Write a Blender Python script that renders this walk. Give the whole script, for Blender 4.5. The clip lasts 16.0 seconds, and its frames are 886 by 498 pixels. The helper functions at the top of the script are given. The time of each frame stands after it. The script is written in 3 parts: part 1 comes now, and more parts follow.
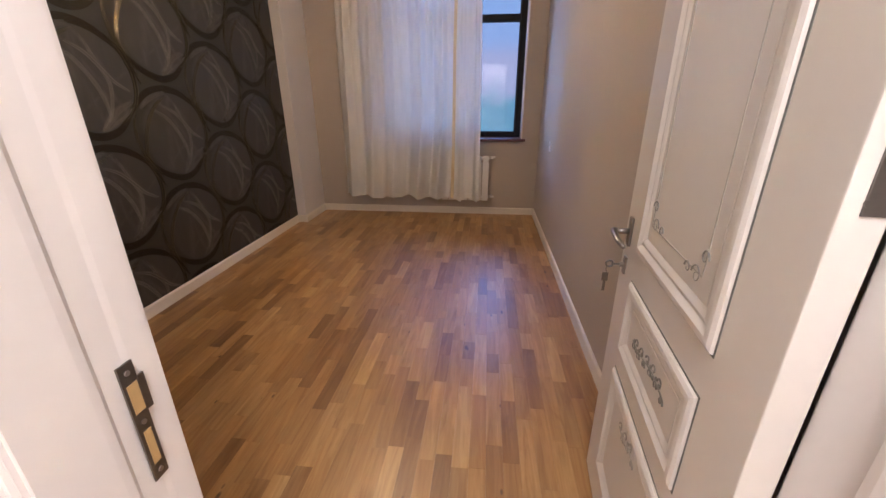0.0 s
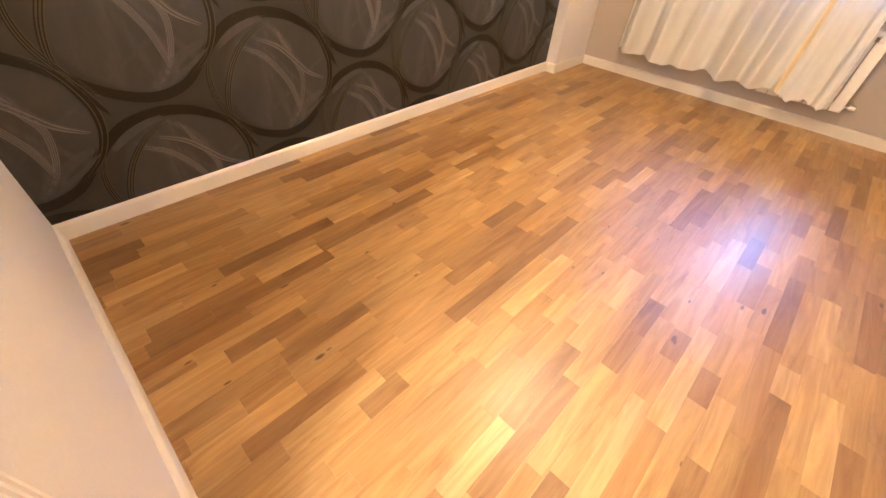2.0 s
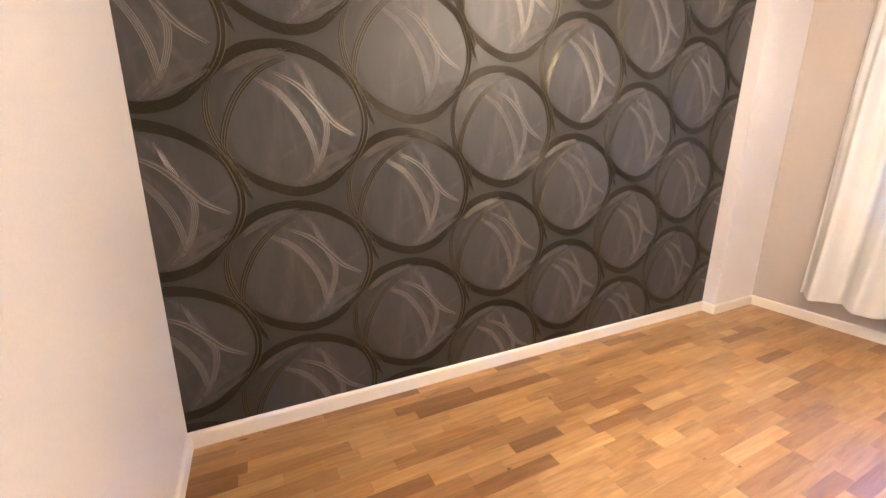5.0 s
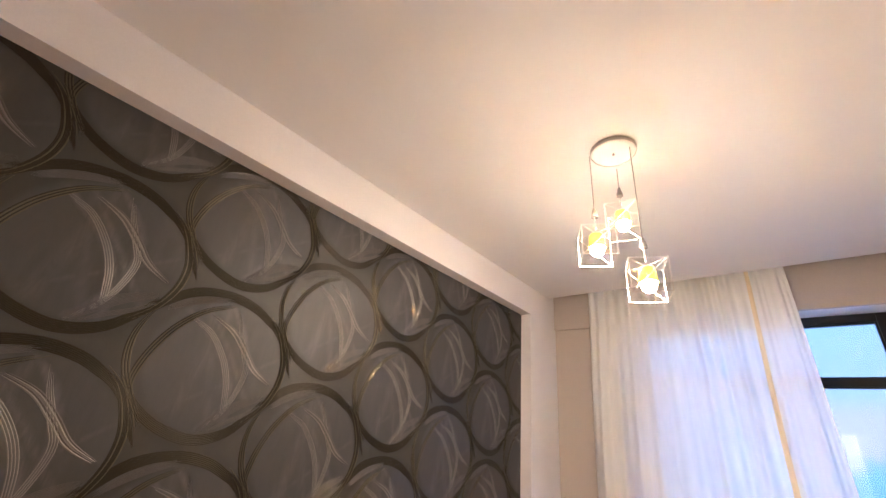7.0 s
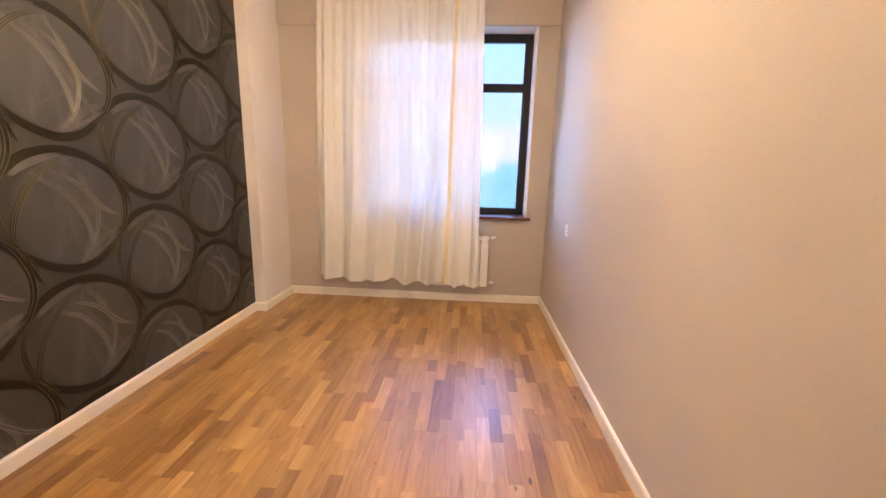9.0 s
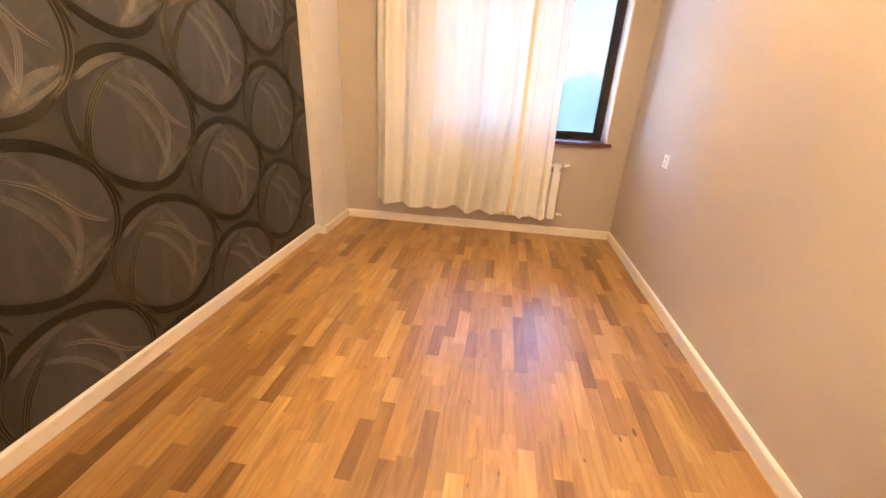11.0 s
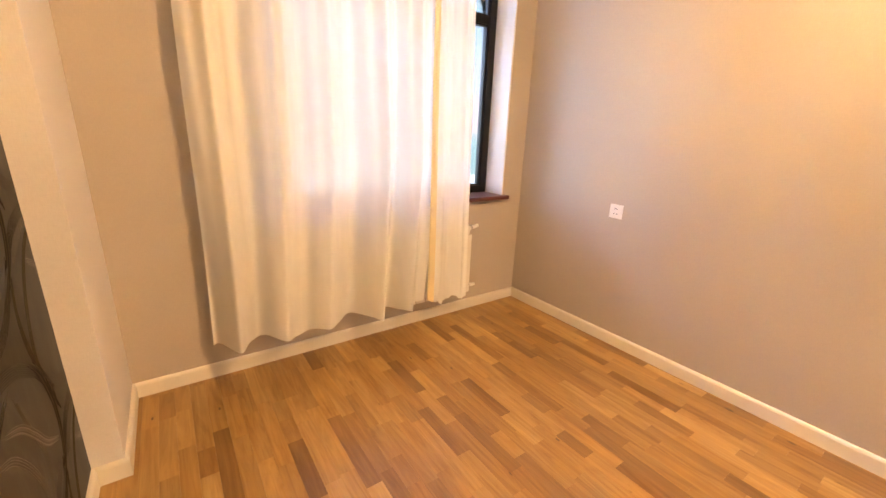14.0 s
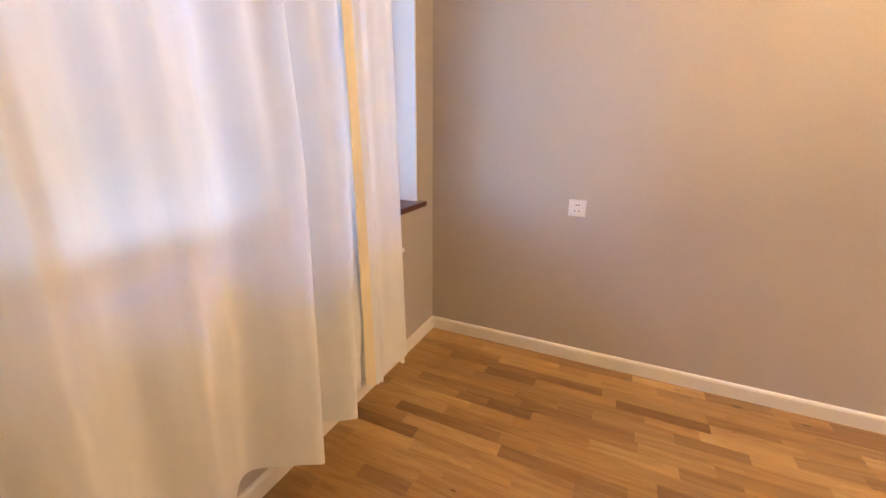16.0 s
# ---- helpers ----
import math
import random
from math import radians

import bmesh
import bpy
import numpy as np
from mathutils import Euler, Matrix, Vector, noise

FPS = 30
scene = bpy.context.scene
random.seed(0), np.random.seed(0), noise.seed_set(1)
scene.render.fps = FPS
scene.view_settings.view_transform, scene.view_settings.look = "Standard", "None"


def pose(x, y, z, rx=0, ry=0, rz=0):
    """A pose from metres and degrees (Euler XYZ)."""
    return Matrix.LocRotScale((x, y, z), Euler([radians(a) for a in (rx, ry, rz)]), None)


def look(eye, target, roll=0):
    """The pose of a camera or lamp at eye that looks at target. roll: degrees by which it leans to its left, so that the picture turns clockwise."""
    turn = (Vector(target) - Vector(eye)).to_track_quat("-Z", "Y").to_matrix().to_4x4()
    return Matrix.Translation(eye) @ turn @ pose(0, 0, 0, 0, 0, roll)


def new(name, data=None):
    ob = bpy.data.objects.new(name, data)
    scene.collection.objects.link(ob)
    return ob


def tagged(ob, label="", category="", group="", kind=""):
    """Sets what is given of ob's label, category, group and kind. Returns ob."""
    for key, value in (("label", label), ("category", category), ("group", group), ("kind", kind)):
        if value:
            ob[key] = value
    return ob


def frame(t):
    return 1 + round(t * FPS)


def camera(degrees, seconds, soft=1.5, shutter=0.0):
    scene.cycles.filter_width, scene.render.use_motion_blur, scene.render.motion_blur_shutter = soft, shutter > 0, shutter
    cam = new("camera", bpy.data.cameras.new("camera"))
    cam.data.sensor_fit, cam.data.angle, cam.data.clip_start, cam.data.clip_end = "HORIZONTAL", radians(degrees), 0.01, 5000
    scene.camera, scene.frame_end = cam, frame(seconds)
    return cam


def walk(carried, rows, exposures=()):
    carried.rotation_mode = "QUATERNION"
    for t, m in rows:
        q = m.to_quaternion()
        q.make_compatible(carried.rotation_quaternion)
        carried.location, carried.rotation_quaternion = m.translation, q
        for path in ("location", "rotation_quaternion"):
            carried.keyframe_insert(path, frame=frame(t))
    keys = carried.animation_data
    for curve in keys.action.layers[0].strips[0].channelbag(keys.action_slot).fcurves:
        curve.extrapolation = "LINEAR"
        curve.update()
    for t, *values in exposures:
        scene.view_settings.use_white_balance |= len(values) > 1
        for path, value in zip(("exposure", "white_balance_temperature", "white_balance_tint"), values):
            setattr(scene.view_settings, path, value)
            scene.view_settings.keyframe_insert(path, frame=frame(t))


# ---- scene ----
cam = camera(97.3, 16.0)
PATH = [
    (0, (2.154, -0.426, 1.327), (1.95, 1.43, 0.611), -0.2),
    (0.5, (2.088, -0.149, 1.266), (1.731, 1.564, 0.298), 1.4),
    (1, (2.042, -0.046, 1.271), (1.392, 1.495, 0.174), 1.9),
    (1.5, (1.989, 0.073, 1.24), (1.109, 1.4, 0.031), 3.3),
    (2, (2.008, 0.185, 1.186), (1.027, 1.301, -0.153), 4.4),
    (2.5, (2.01, 0.213, 1.175), (1.002, 1.2, -0.243), 5.2),
    (3, (2.01, 0.212, 1.169), (1.002, 1.17, -0.268), 5.9),
    (5.5, (1.819, 0.421, 1.402), (-0.074, 1.065, 1.375), 0.3),
    (6, (1.899, 0.448, 1.494), (0.019, 0.961, 1.946), 1.1),
    (6.5, (1.947, 0.447, 1.545), (0.254, 1.189, 2.311), 4.7),
    (7, (1.86, 0.395, 1.579), (0.655, 1.75, 2.423), 5.7),
    (7.5, (1.782, 0.383, 1.56), (1.157, 2.133, 2.298), 3.8),
    (8, (1.876, 0.386, 1.538), (1.606, 2.338, 1.881), 2.6),
    (8.5, (1.892, 0.39, 1.444), (1.779, 2.384, 1.341), 2.3),
    (9, (1.97, 0.36, 1.355), (1.849, 2.315, 0.953), 1.5),
    (9.5, (2.075, 0.32, 1.321), (1.862, 2.215, 0.72), 1.8),
    (10, (2.028, 0.332, 1.319), (1.744, 2.193, 0.643), 3.0),
    (12.5, (0.763, 1.206, 1.341), (0.906, 3.001, 0.47), 1.5),
    (13, (0.603, 1.467, 1.301), (0.979, 3.237, 0.448), 0.5),
    (13.5, (0.475, 1.753, 1.3), (1.158, 3.469, 0.532), 1.1),
    (14, (0.382, 2.038, 1.346), (1.495, 3.601, 0.782), 2.2),
    (14.5, (0.403, 2.311, 1.311), (1.801, 3.668, 0.862), 2.7),
    (15, (0.479, 2.664, 1.317), (1.937, 3.94, 0.82), 2.7),
    (15.5, (0.513, 2.949, 1.257), (2.149, 3.999, 0.787), 3.0),
    (16, (0.581, 3.229, 1.307), (2.317, 4.026, 0.715), 0.6),
]
EXPOSURES = [(0, 4.0, 5600, 14), (0.5, 4.55, 6600, 17), (1.0, 5.28, 7200, 15), (1.5, 5.58, 7000, 14), (2.5, 5.66, 5600, 10), (3.0, 5.62, 5250, 10), (5.5, 6.0, 5150, 11), (6.5, 5.6, 4900, 11), (7.0, 5.0, 5200, 12),
             (7.5, 4.85, 5900, 13), (8.0, 4.76, 6100, 13), (8.5, 5.03, 6150, 13), (10.0, 5.34, 6600, 13), (12.5, 5.60, 9000, 14), (13.5, 5.58, 9000, 14), (14.5, 5.26, 8300, 14), (15.5, 5.20, 7600, 13), (16.0, 5.04, 7100, 12)]
walk(cam, [(t, look(eye, target, roll)) for t, eye, target, roll in PATH], EXPOSURES)

# ---------------------------------------------------------------- world and lamps
world = bpy.data.worlds.new("dusk_sky")
scene.world = world
world.use_nodes = True
wn = world.node_tree
sky = wn.nodes.new("ShaderNodeTexSky")
sky.sky_type = "NISHITA"
sky.sun_disc = False
sky.sun_elevation = radians(30)
sky.ozone_density = 3.0
sky.sun_rotation = radians(200)
dusk = wn.nodes.new("ShaderNodeMix")
dusk.data_type, dusk.blend_type = "RGBA", "MULTIPLY"
dusk.inputs[0].default_value = 1.0
dusk.inputs[7].default_value = (0.94, 1.0, 1.32, 1)      # evening blue
wn.links.new(sky.outputs[0], dusk.inputs[6])
wn.links.new(dusk.outputs[2], wn.nodes["Background"].inputs["Color"])
wn.nodes["Background"].inputs["Strength"].default_value = 0.15

sun_data = bpy.data.lights.new("sun", "SUN")
sun_data.energy, sun_data.angle, sun_data.color = 0.6, radians(10), (1.0, 0.9, 0.8)
sun = new("sun", sun_data)
sun.matrix_world = look((0, -30, 17), (0, 0, 0))

# ---------------------------------------------------------------- plan, in metres
W, L, HC = 2.75, 4.30, 2.962          # room width, length, ceiling height
P, Y1, H1 = 0.10, 3.745, 2.688        # pier and beam depth, end and top of the papered recess
JL, JR, DH = 1.687, 2.571, 2.06        # door jambs and door height
WT = 0.18                             # door wall thickness
WX0, WX1, WZ0, WZ1 = 0.87, 2.555, 0.90, 2.66   # window opening
NY = 4.135                            # where the ceiling stops for the curtain niche
LAMP = (1.430, 2.11)


# ---------------------------------------------------------------- material helpers
class Mat:
    """A node material with short ways to add nodes."""

    def __init__(self, name, rough=0.5, metal=0.0, spec=0.5):
        self.m = bpy.data.materials.new(name)
        self.m.use_nodes = True
        self.t = self.m.node_tree
        self.b = self.t.nodes["Principled BSDF"]
        self.b.inputs["Roughness"].default_value = rough
        self.b.inputs["Metallic"].default_value = metal
        self.b.inputs["Specular IOR Level"].default_value = spec

    def node(self, kind, **inputs):
        n = self.t.nodes.new(kind)
        for key, value in inputs.items():
            self.put(n.inputs[key.replace("_", " ")], value)
        return n

    def put(self, socket, value):
        if isinstance(value, bpy.types.NodeSocket):
            self.t.links.new(value, socket)
        else:
            socket.default_value = value

    def math(self, op, a, b=0.0, c=0.0, clamp=False):
        n = self.t.nodes.new("ShaderNodeMath")
        n.operation, n.use_clamp = op, clamp
        for i, v in enumerate((a, b, c)):
            self.put(n.inputs[i], v)
        return n.outputs[0]

    def coords(self, scale=(1, 1, 1), shift=None):
        tc = self.t.nodes.new("ShaderNodeTexCoord")
        mp = self.t.nodes.new("ShaderNodeMapping")
        self.put(mp.inputs["Vector"], tc.outputs["Object"])
        mp.inputs["Scale"].default_value = scale
        if shift is not None:
            self.put(mp.inputs["Location"], shift)
        return mp.outputs[0]

    def noise(self, vec, scale, detail=3.0, rough=0.5, distort=0.0):
        n = self.node("ShaderNodeTexNoise", Vector=vec, Scale=scale, Detail=detail, Roughness=rough, Distortion=distort)
        return n.outputs["Fac"]

    def ramp(self, fac, stops):
        n = self.t.nodes.new("ShaderNodeValToRGB")
        self.put(n.inputs[0], fac)
        els = n.color_ramp.elements
        while len(els) < len(stops):
            els.new(0.5)
        for e, (pos, col) in zip(els, stops):
            e.position, e.color = pos, (*col, 1)
        return n.outputs[0]

    def remap(self, v, a, b, lo=0.0, hi=1.0, smooth=False):
        n = self.t.nodes.new("ShaderNodeMapRange")
        n.interpolation_type = "SMOOTHSTEP" if smooth else "LINEAR"
        for i, x in enumerate((v, a, b, lo, hi)):
            self.put(n.inputs[i], x)
        return n.outputs[0]

    def mix(self, fac, a, b, kind="MIX"):
        n = self.t.nodes.new("ShaderNodeMix")
        n.data_type, n.blend_type = "RGBA", kind
        self.put(n.inputs[0], fac)
        self.put(n.inputs[6], a if isinstance(a, bpy.types.NodeSocket) else (*a, 1))
        self.put(n.inputs[7], b if isinstance(b, bpy.types.NodeSocket) else (*b, 1))
        return n.outputs[2]

    def color(self, v):
        self.put(self.b.inputs["Base Color"], v if isinstance(v, bpy.types.NodeSocket) else (*v, 1))

    def bump(self, height, strength=0.2, distance=0.002):
        n = self.node("ShaderNodeBump", Height=height, Strength=strength, Distance=distance)
        self.put(self.b.inputs["Normal"], n.outputs[0])


def plain(name, col, rough=0.5, metal=0.0, vary=0.08, scale=30.0, bump=0.05, spec=0.5):
    """A surface of one colour with faint wear and grain."""
    m = Mat(name, rough, metal, spec)
    v = m.coords()
    f = m.noise(v, scale, 4)
    g = m.noise(v, scale * 0.07, 2)
    dark = tuple(c * (1 - vary) for c in col)
    lite = tuple(min(1, c * (1 + vary)) for c in col)
    m.color(m.mix(m.math("MULTIPLY_ADD", f, 0.5, m.math("MULTIPLY", g, 0.5)), dark, lite))
    m.put(m.b.inputs["Roughness"], m.remap(g, 0.3, 0.7, rough * 0.9, min(1, rough * 1.1)))
    m.bump(f, bump, 0.001)
    return m.m


def wall_paint(name, col):
    """Fine vinyl paper, lightly woven, in one colour."""
    m = Mat(name, 0.62, 0, 0.35)
    v = m.coords((1, 1, 1))
    fine = m.noise(m.coords((1.0, 1.0, 0.12)), 420, 2)
    cross = m.noise(m.coords((0.15, 0.15, 1.0)), 380, 2)
    cloud = m.noise(v, 1.6, 3)
    weave = m.math("ADD", m.math("MULTIPLY", fine, 0.6), m.math("MULTIPLY", cross, 0.4))
    a = m.mix(cloud, tuple(c * 0.955 for c in col), tuple(min(1, c * 1.045) for c in col))
    m.color(m.mix(m.remap(weave, 0.3, 0.7), a, m.mix(1.0, a, (0.91, 0.91, 0.90), "MULTIPLY")))
    m.bump(weave, 0.25, 0.0008)
    return m.m


def parquet(name, per_island):
    """Satin oiled oak, with a tone of its own for every stave."""
    m = Mat(name, 0.3)
    if per_island:
        rnd = m.t.nodes.new("ShaderNodeNewGeometry").outputs["Random Per Island"]
    else:
        rnd = m.t.nodes.new("ShaderNodeObjectInfo").outputs["Random"]
    shift = m.t.nodes.new("ShaderNodeCombineXYZ")
    for i, k in enumerate((37.0, 91.0, 53.0)):
        m.put(shift.inputs[i], m.math("MULTIPLY", rnd, k))
    grain = m.noise(m.coords((17, 1.3, 17), shift.outputs[0]), 1.6, 5, 0.6, 1.4)
    pores = m.noise(m.coords((240, 9, 240), shift.outputs[0]), 1.0, 3, 0.6)
    cloud = m.noise(m.coords((5, 1.4, 5), shift.outputs[0]), 1.3, 2)
    tone = m.ramp(rnd, [(0.0, (0.205, 0.104, 0.035)), (0.10, (0.265, 0.142, 0.049)), (0.24, (0.34, 0.193, 0.069)), (0.55, (0.385, 0.227, 0.084)),
                        (0.82, (0.435, 0.264, 0.100)), (1.0, (0.51, 0.33, 0.138))])
    a = m.mix(m.remap(grain, 0.34, 0.72), tone, m.mix(1.0, tone, (0.66, 0.56, 0.44), "MULTIPLY"))
    a = m.mix(m.remap(pores, 0.56, 0.78, 0, 0.4), a, m.mix(1.0, tone, (0.5, 0.42, 0.36), "MULTIPLY"))
    a = m.mix(m.remap(cloud, 0.35, 0.7, 0, 0.8), a, m.mix(1.0, a, (1.22, 1.13, 0.95), "MULTIPLY"))
    knot = m.node("ShaderNodeTexVoronoi", Vector=m.coords((6.5, 2.6, 6.5), shift.outputs[0]), Scale=1.0).outputs["Distance"]
    a = m.mix(m.remap(knot, 0.030, 0.075, 0.9, 0, True), a, (0.055, 0.026, 0.012))
    blot = m.noise(m.coords((9, 2.0, 9), shift.outputs[0]), 1.1, 4, 0.6, 0.8)
    a = m.mix(m.remap(blot, 0.54, 0.74, 0, 0.75, True), a, m.mix(1.0, a, (0.70, 0.60, 0.48), "MULTIPLY"))
    fleck = m.node("ShaderNodeTexVoronoi", Vector=m.coords((15, 6, 15), shift.outputs[0]), Scale=1.0)
    few = m.remap(m.math("FRACT", m.math("MULTIPLY", rnd, 17.3)), 0.62, 0.66)
    a = m.mix(m.math("MULTIPLY", m.remap(fleck.outputs["Distance"], 0.04, 0.10, 0.85, 0, True), few), a, (0.075, 0.036, 0.016))
    m.color(a)
    scuff = m.noise(m.coords((3, 3, 3)), 2.2, 4)
    m.put(m.b.inputs["Roughness"], m.remap(scuff, 0.3, 0.7, 0.38, 0.48))
    m.put(m.b.inputs["Coat Weight"], 0.42)
    m.put(m.b.inputs["Coat Roughness"], 0.31)
    m.bump(m.math("ADD", m.math("MULTIPLY", grain, 0.5), m.math("MULTIPLY", pores, 0.5)), 0.12, 0.0008)
    return m.m


CU, CV, CY0, CZ0 = 0.5386, 0.649, 0.612, 1.420    # lattice of the circles on the paper
RU, RV = -0.035, 0.008                           # middle of each circle from its lattice point


def circle_paper():
    """Dark grey vinyl paper: smooth grey discs with brushed wisps, brown ground between them."""
    m = Mat("grey_circle_paper", 0.5, 0, 0.6)
    sep = m.t.nodes.new("ShaderNodeSeparateXYZ")
    m.put(sep.inputs[0], m.coords())
    y, z = sep.outputs[1], sep.outputs[2]
    wob = m.math("MULTIPLY_ADD", m.noise(m.coords(), 5.0, 2), 0.036, -0.018)
    disc = ring = haze = None
    for k in (0, 1):
        u = m.math("WRAP", m.math("SUBTRACT", y, CY0 + RU + k * CU), CU, -CU)
        v = m.math("WRAP", m.math("SUBTRACT", z, CZ0 + RV + k * CV / 2), CV / 2, -CV / 2)
        r = m.math("ADD", m.math("SQRT", m.math("ADD", m.math("MULTIPLY", u, u), m.math("MULTIPLY", v, v))), wob)
        d = m.remap(r, 0.292, 0.262, 0, 1, True)
        polar = m.remap(m.math("DIVIDE", m.math("ABSOLUTE", v), r), 0.30, 0.85, 0.25, 1, True)
        g = m.math("MULTIPLY", m.math("MULTIPLY", m.remap(r, 0.250, 0.290, 0, 1, True), m.remap(r, 0.345, 0.300, 0, 1, True)), polar)
        for c2, c1, c0, wide, weight in ((-1.90, -0.69, 0.022, 0.034, 0.9), (-1.94, -0.03, 0.110, 0.030, 0.9), (0.0, -0.75, 0.060, 0.030, 0.6), (0.0, 0.22, -0.075, 0.045, 0.45), (0.0, -0.25, -0.04, 0.03, 0.4), (0.0, 1.6, 0.16, 0.03, 0.35)):
            mid = m.math("MULTIPLY_ADD", m.math("MULTIPLY_ADD", v, c2, c1), v, c0)
            off = m.math("ABSOLUTE", m.math("SUBTRACT", u, m.math("ADD", mid, wob)))
            soft = m.math("MULTIPLY", m.remap(off, wide, 0.0, 0, weight, True), m.remap(r, 0.29, 0.22, 0, 1, True))
            haze = soft if haze is None else m.math("MAXIMUM", haze, soft)
        disc = d if disc is None else m.math("MAXIMUM", disc, d)
        ring = g if ring is None else m.math("MAXIMUM", ring, g)
    streak = m.noise(m.coords((1, 7, 2.0)), 1.6, 5, 0.6, 1.2)
    fine = m.noise(m.coords((1, 60, 25)), 3.0, 3)
    wisp = m.noise(m.coords((1, 26, 5)), 1.5, 4, 0.6, 0.8)
    ground = m.mix(m.remap(streak, 0.3, 0.75), (0.021, 0.0180, 0.0132), (0.033, 0.0288, 0.0216))
    grey = m.mix(m.remap(streak, 0.3, 0.75), (0.029, 0.0272, 0.0254), (0.047, 0.0442, 0.0412))
    base = m.mix(disc, ground, grey)
    base = m.mix(m.math("MULTIPLY", haze, m.remap(wisp, 0.3, 0.7, 0.05, 0.85)), base, (0.105, 0.099, 0.091))
    base = m.mix(m.math("MULTIPLY", ring, m.remap(fine, 0.3, 0.7, 0.45, 0.85)), base, (0.0150, 0.0125, 0.0080))
    m.color(base)
    m.put(m.b.inputs["Roughness"], m.remap(streak, 0.3, 0.7, 0.50, 0.60))
    m.bump(m.math("ADD", fine, m.math("MULTIPLY", ring, 0.6)), 0.25, 0.001)
    return m.m


def curtain_cloth():
    """White sheer voile: some light passes between the threads, some is scattered."""
    m = Mat("white_sheer_voile")
    out = m.t.nodes["Material Output"]
    weave = m.noise(m.coords((9, 1, 1.2)), 5, 3)
    thread = m.noise(m.coords((220, 220, 1.5)), 1.0, 2)
    col = m.mix(m.remap(weave, 0.3, 0.7), (0.91, 0.885, 0.83), (0.94, 0.92, 0.87))
    dif = m.node("ShaderNodeBsdfDiffuse", Color=col)
    tra = m.node("ShaderNodeBsdfTranslucent", Color=m.mix(1.0, col, (0.92, 0.97, 1.0), "MULTIPLY"))
    clear = m.node("ShaderNodeBsdfTransparent")
    clear.inputs["Color"].default_value = (0.97, 0.98, 1.0, 1)
    veil = m.node("ShaderNodeBsdfRefraction")
    veil.inputs["Color"].default_value = (0.68, 0.85, 1.0, 1)
    veil.inputs["Roughness"].default_value = 0.75
    veil.inputs["IOR"].default_value = 1.24
    a = m.node("ShaderNodeMixShader")
    m.put(a.inputs[0], 0.14)
    m.put(a.inputs[1], dif.outputs[0])
    m.put(a.inputs[2], tra.outputs[0])
    b = m.node("ShaderNodeMixShader")
    m.put(b.inputs[0], m.math("ADD", m.remap(weave, 0.3, 0.7, 0.21, 0.17), m.remap(thread, 0.3, 0.7, -0.02, 0.02)))
    m.put(b.inputs[1], a.outputs[0])
    m.put(b.inputs[2], veil.outputs[0])
    c = m.node("ShaderNodeMixShader")
    m.put(c.inputs[0], 0.03)
    m.put(c.inputs[1], b.outputs[0])
    m.put(c.inputs[2], clear.outputs[0])
    m.put(out.inputs["Surface"], c.outputs[0])
    return m.m


def pane_glass():
    m = Mat("window_glass")
    out = m.t.nodes["Material Output"]
    clear = m.node("ShaderNodeBsdfTransparent")
    clear.inputs["Color"].default_value = (0.95, 0.98, 0.98, 1)
    gloss = m.node("ShaderNodeBsdfGlossy")
    gloss.inputs["Roughness"].default_value = 0.02
    fr = m.t.nodes.new("ShaderNodeFresnel")
    a = m.node("ShaderNodeMixShader")
    m.put(a.inputs[0], fr.outputs[0])
    m.put(a.inputs[1], clear.outputs[0])
    m.put(a.inputs[2], gloss.outputs[0])
    m.put(out.inputs["Surface"], a.outputs[0])
    return m.m


def amber_cup():
    """Amber glass cup; a faint glow of its own stands in for the bulb's light."""
    m = Mat("amber_glass_cup", 0.15)
    streak = m.noise(m.coords(), 60, 3)
    col = m.mix(streak, (0.80, 0.42, 0.05), (0.95, 0.58, 0.10))
    m.color(col)
    m.put(m.b.inputs["Emission Color"], col)
    m.b.inputs["Emission Strength"].default_value = 0.05
    return m.m


def glowing(name, col, strength):
    m = Mat(name)
    m.color(col)
    m.b.inputs["Emission Color"].default_value = (*col, 1)
    m.b.inputs["Emission Strength"].default_value = strength
    return m.m


def dusk_view():
    """Pale dusk sky over a hazy rosy block and teal tree tops."""
    m = Mat("dusk_distance")
    out = m.t.nodes["Material Output"]
    sep = m.t.nodes.new("ShaderNodeSeparateXYZ")
    m.put(sep.inputs[0], m.coords())
    x, z = sep.outputs[0], sep.outputs[2]
    cloud = m.noise(m.coords((0.03, 1, 0.06)), 1.0, 4)
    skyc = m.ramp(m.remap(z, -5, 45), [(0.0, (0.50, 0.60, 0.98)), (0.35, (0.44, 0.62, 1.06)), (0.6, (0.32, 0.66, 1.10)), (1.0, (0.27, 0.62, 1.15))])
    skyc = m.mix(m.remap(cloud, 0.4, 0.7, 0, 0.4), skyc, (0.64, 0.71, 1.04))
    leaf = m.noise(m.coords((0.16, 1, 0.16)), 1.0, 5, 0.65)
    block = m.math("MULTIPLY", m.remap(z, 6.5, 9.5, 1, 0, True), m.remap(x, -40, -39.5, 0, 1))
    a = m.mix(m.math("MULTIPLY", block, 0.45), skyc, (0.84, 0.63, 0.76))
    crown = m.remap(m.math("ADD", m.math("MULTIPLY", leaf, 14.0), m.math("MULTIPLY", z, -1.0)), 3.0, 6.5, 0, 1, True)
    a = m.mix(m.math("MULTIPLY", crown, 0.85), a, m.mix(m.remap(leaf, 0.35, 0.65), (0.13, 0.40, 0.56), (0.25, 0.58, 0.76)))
    # the view glows by itself; dusk light and haze sit in these colours
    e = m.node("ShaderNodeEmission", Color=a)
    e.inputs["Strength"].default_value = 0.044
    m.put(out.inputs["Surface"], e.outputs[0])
    return m.m


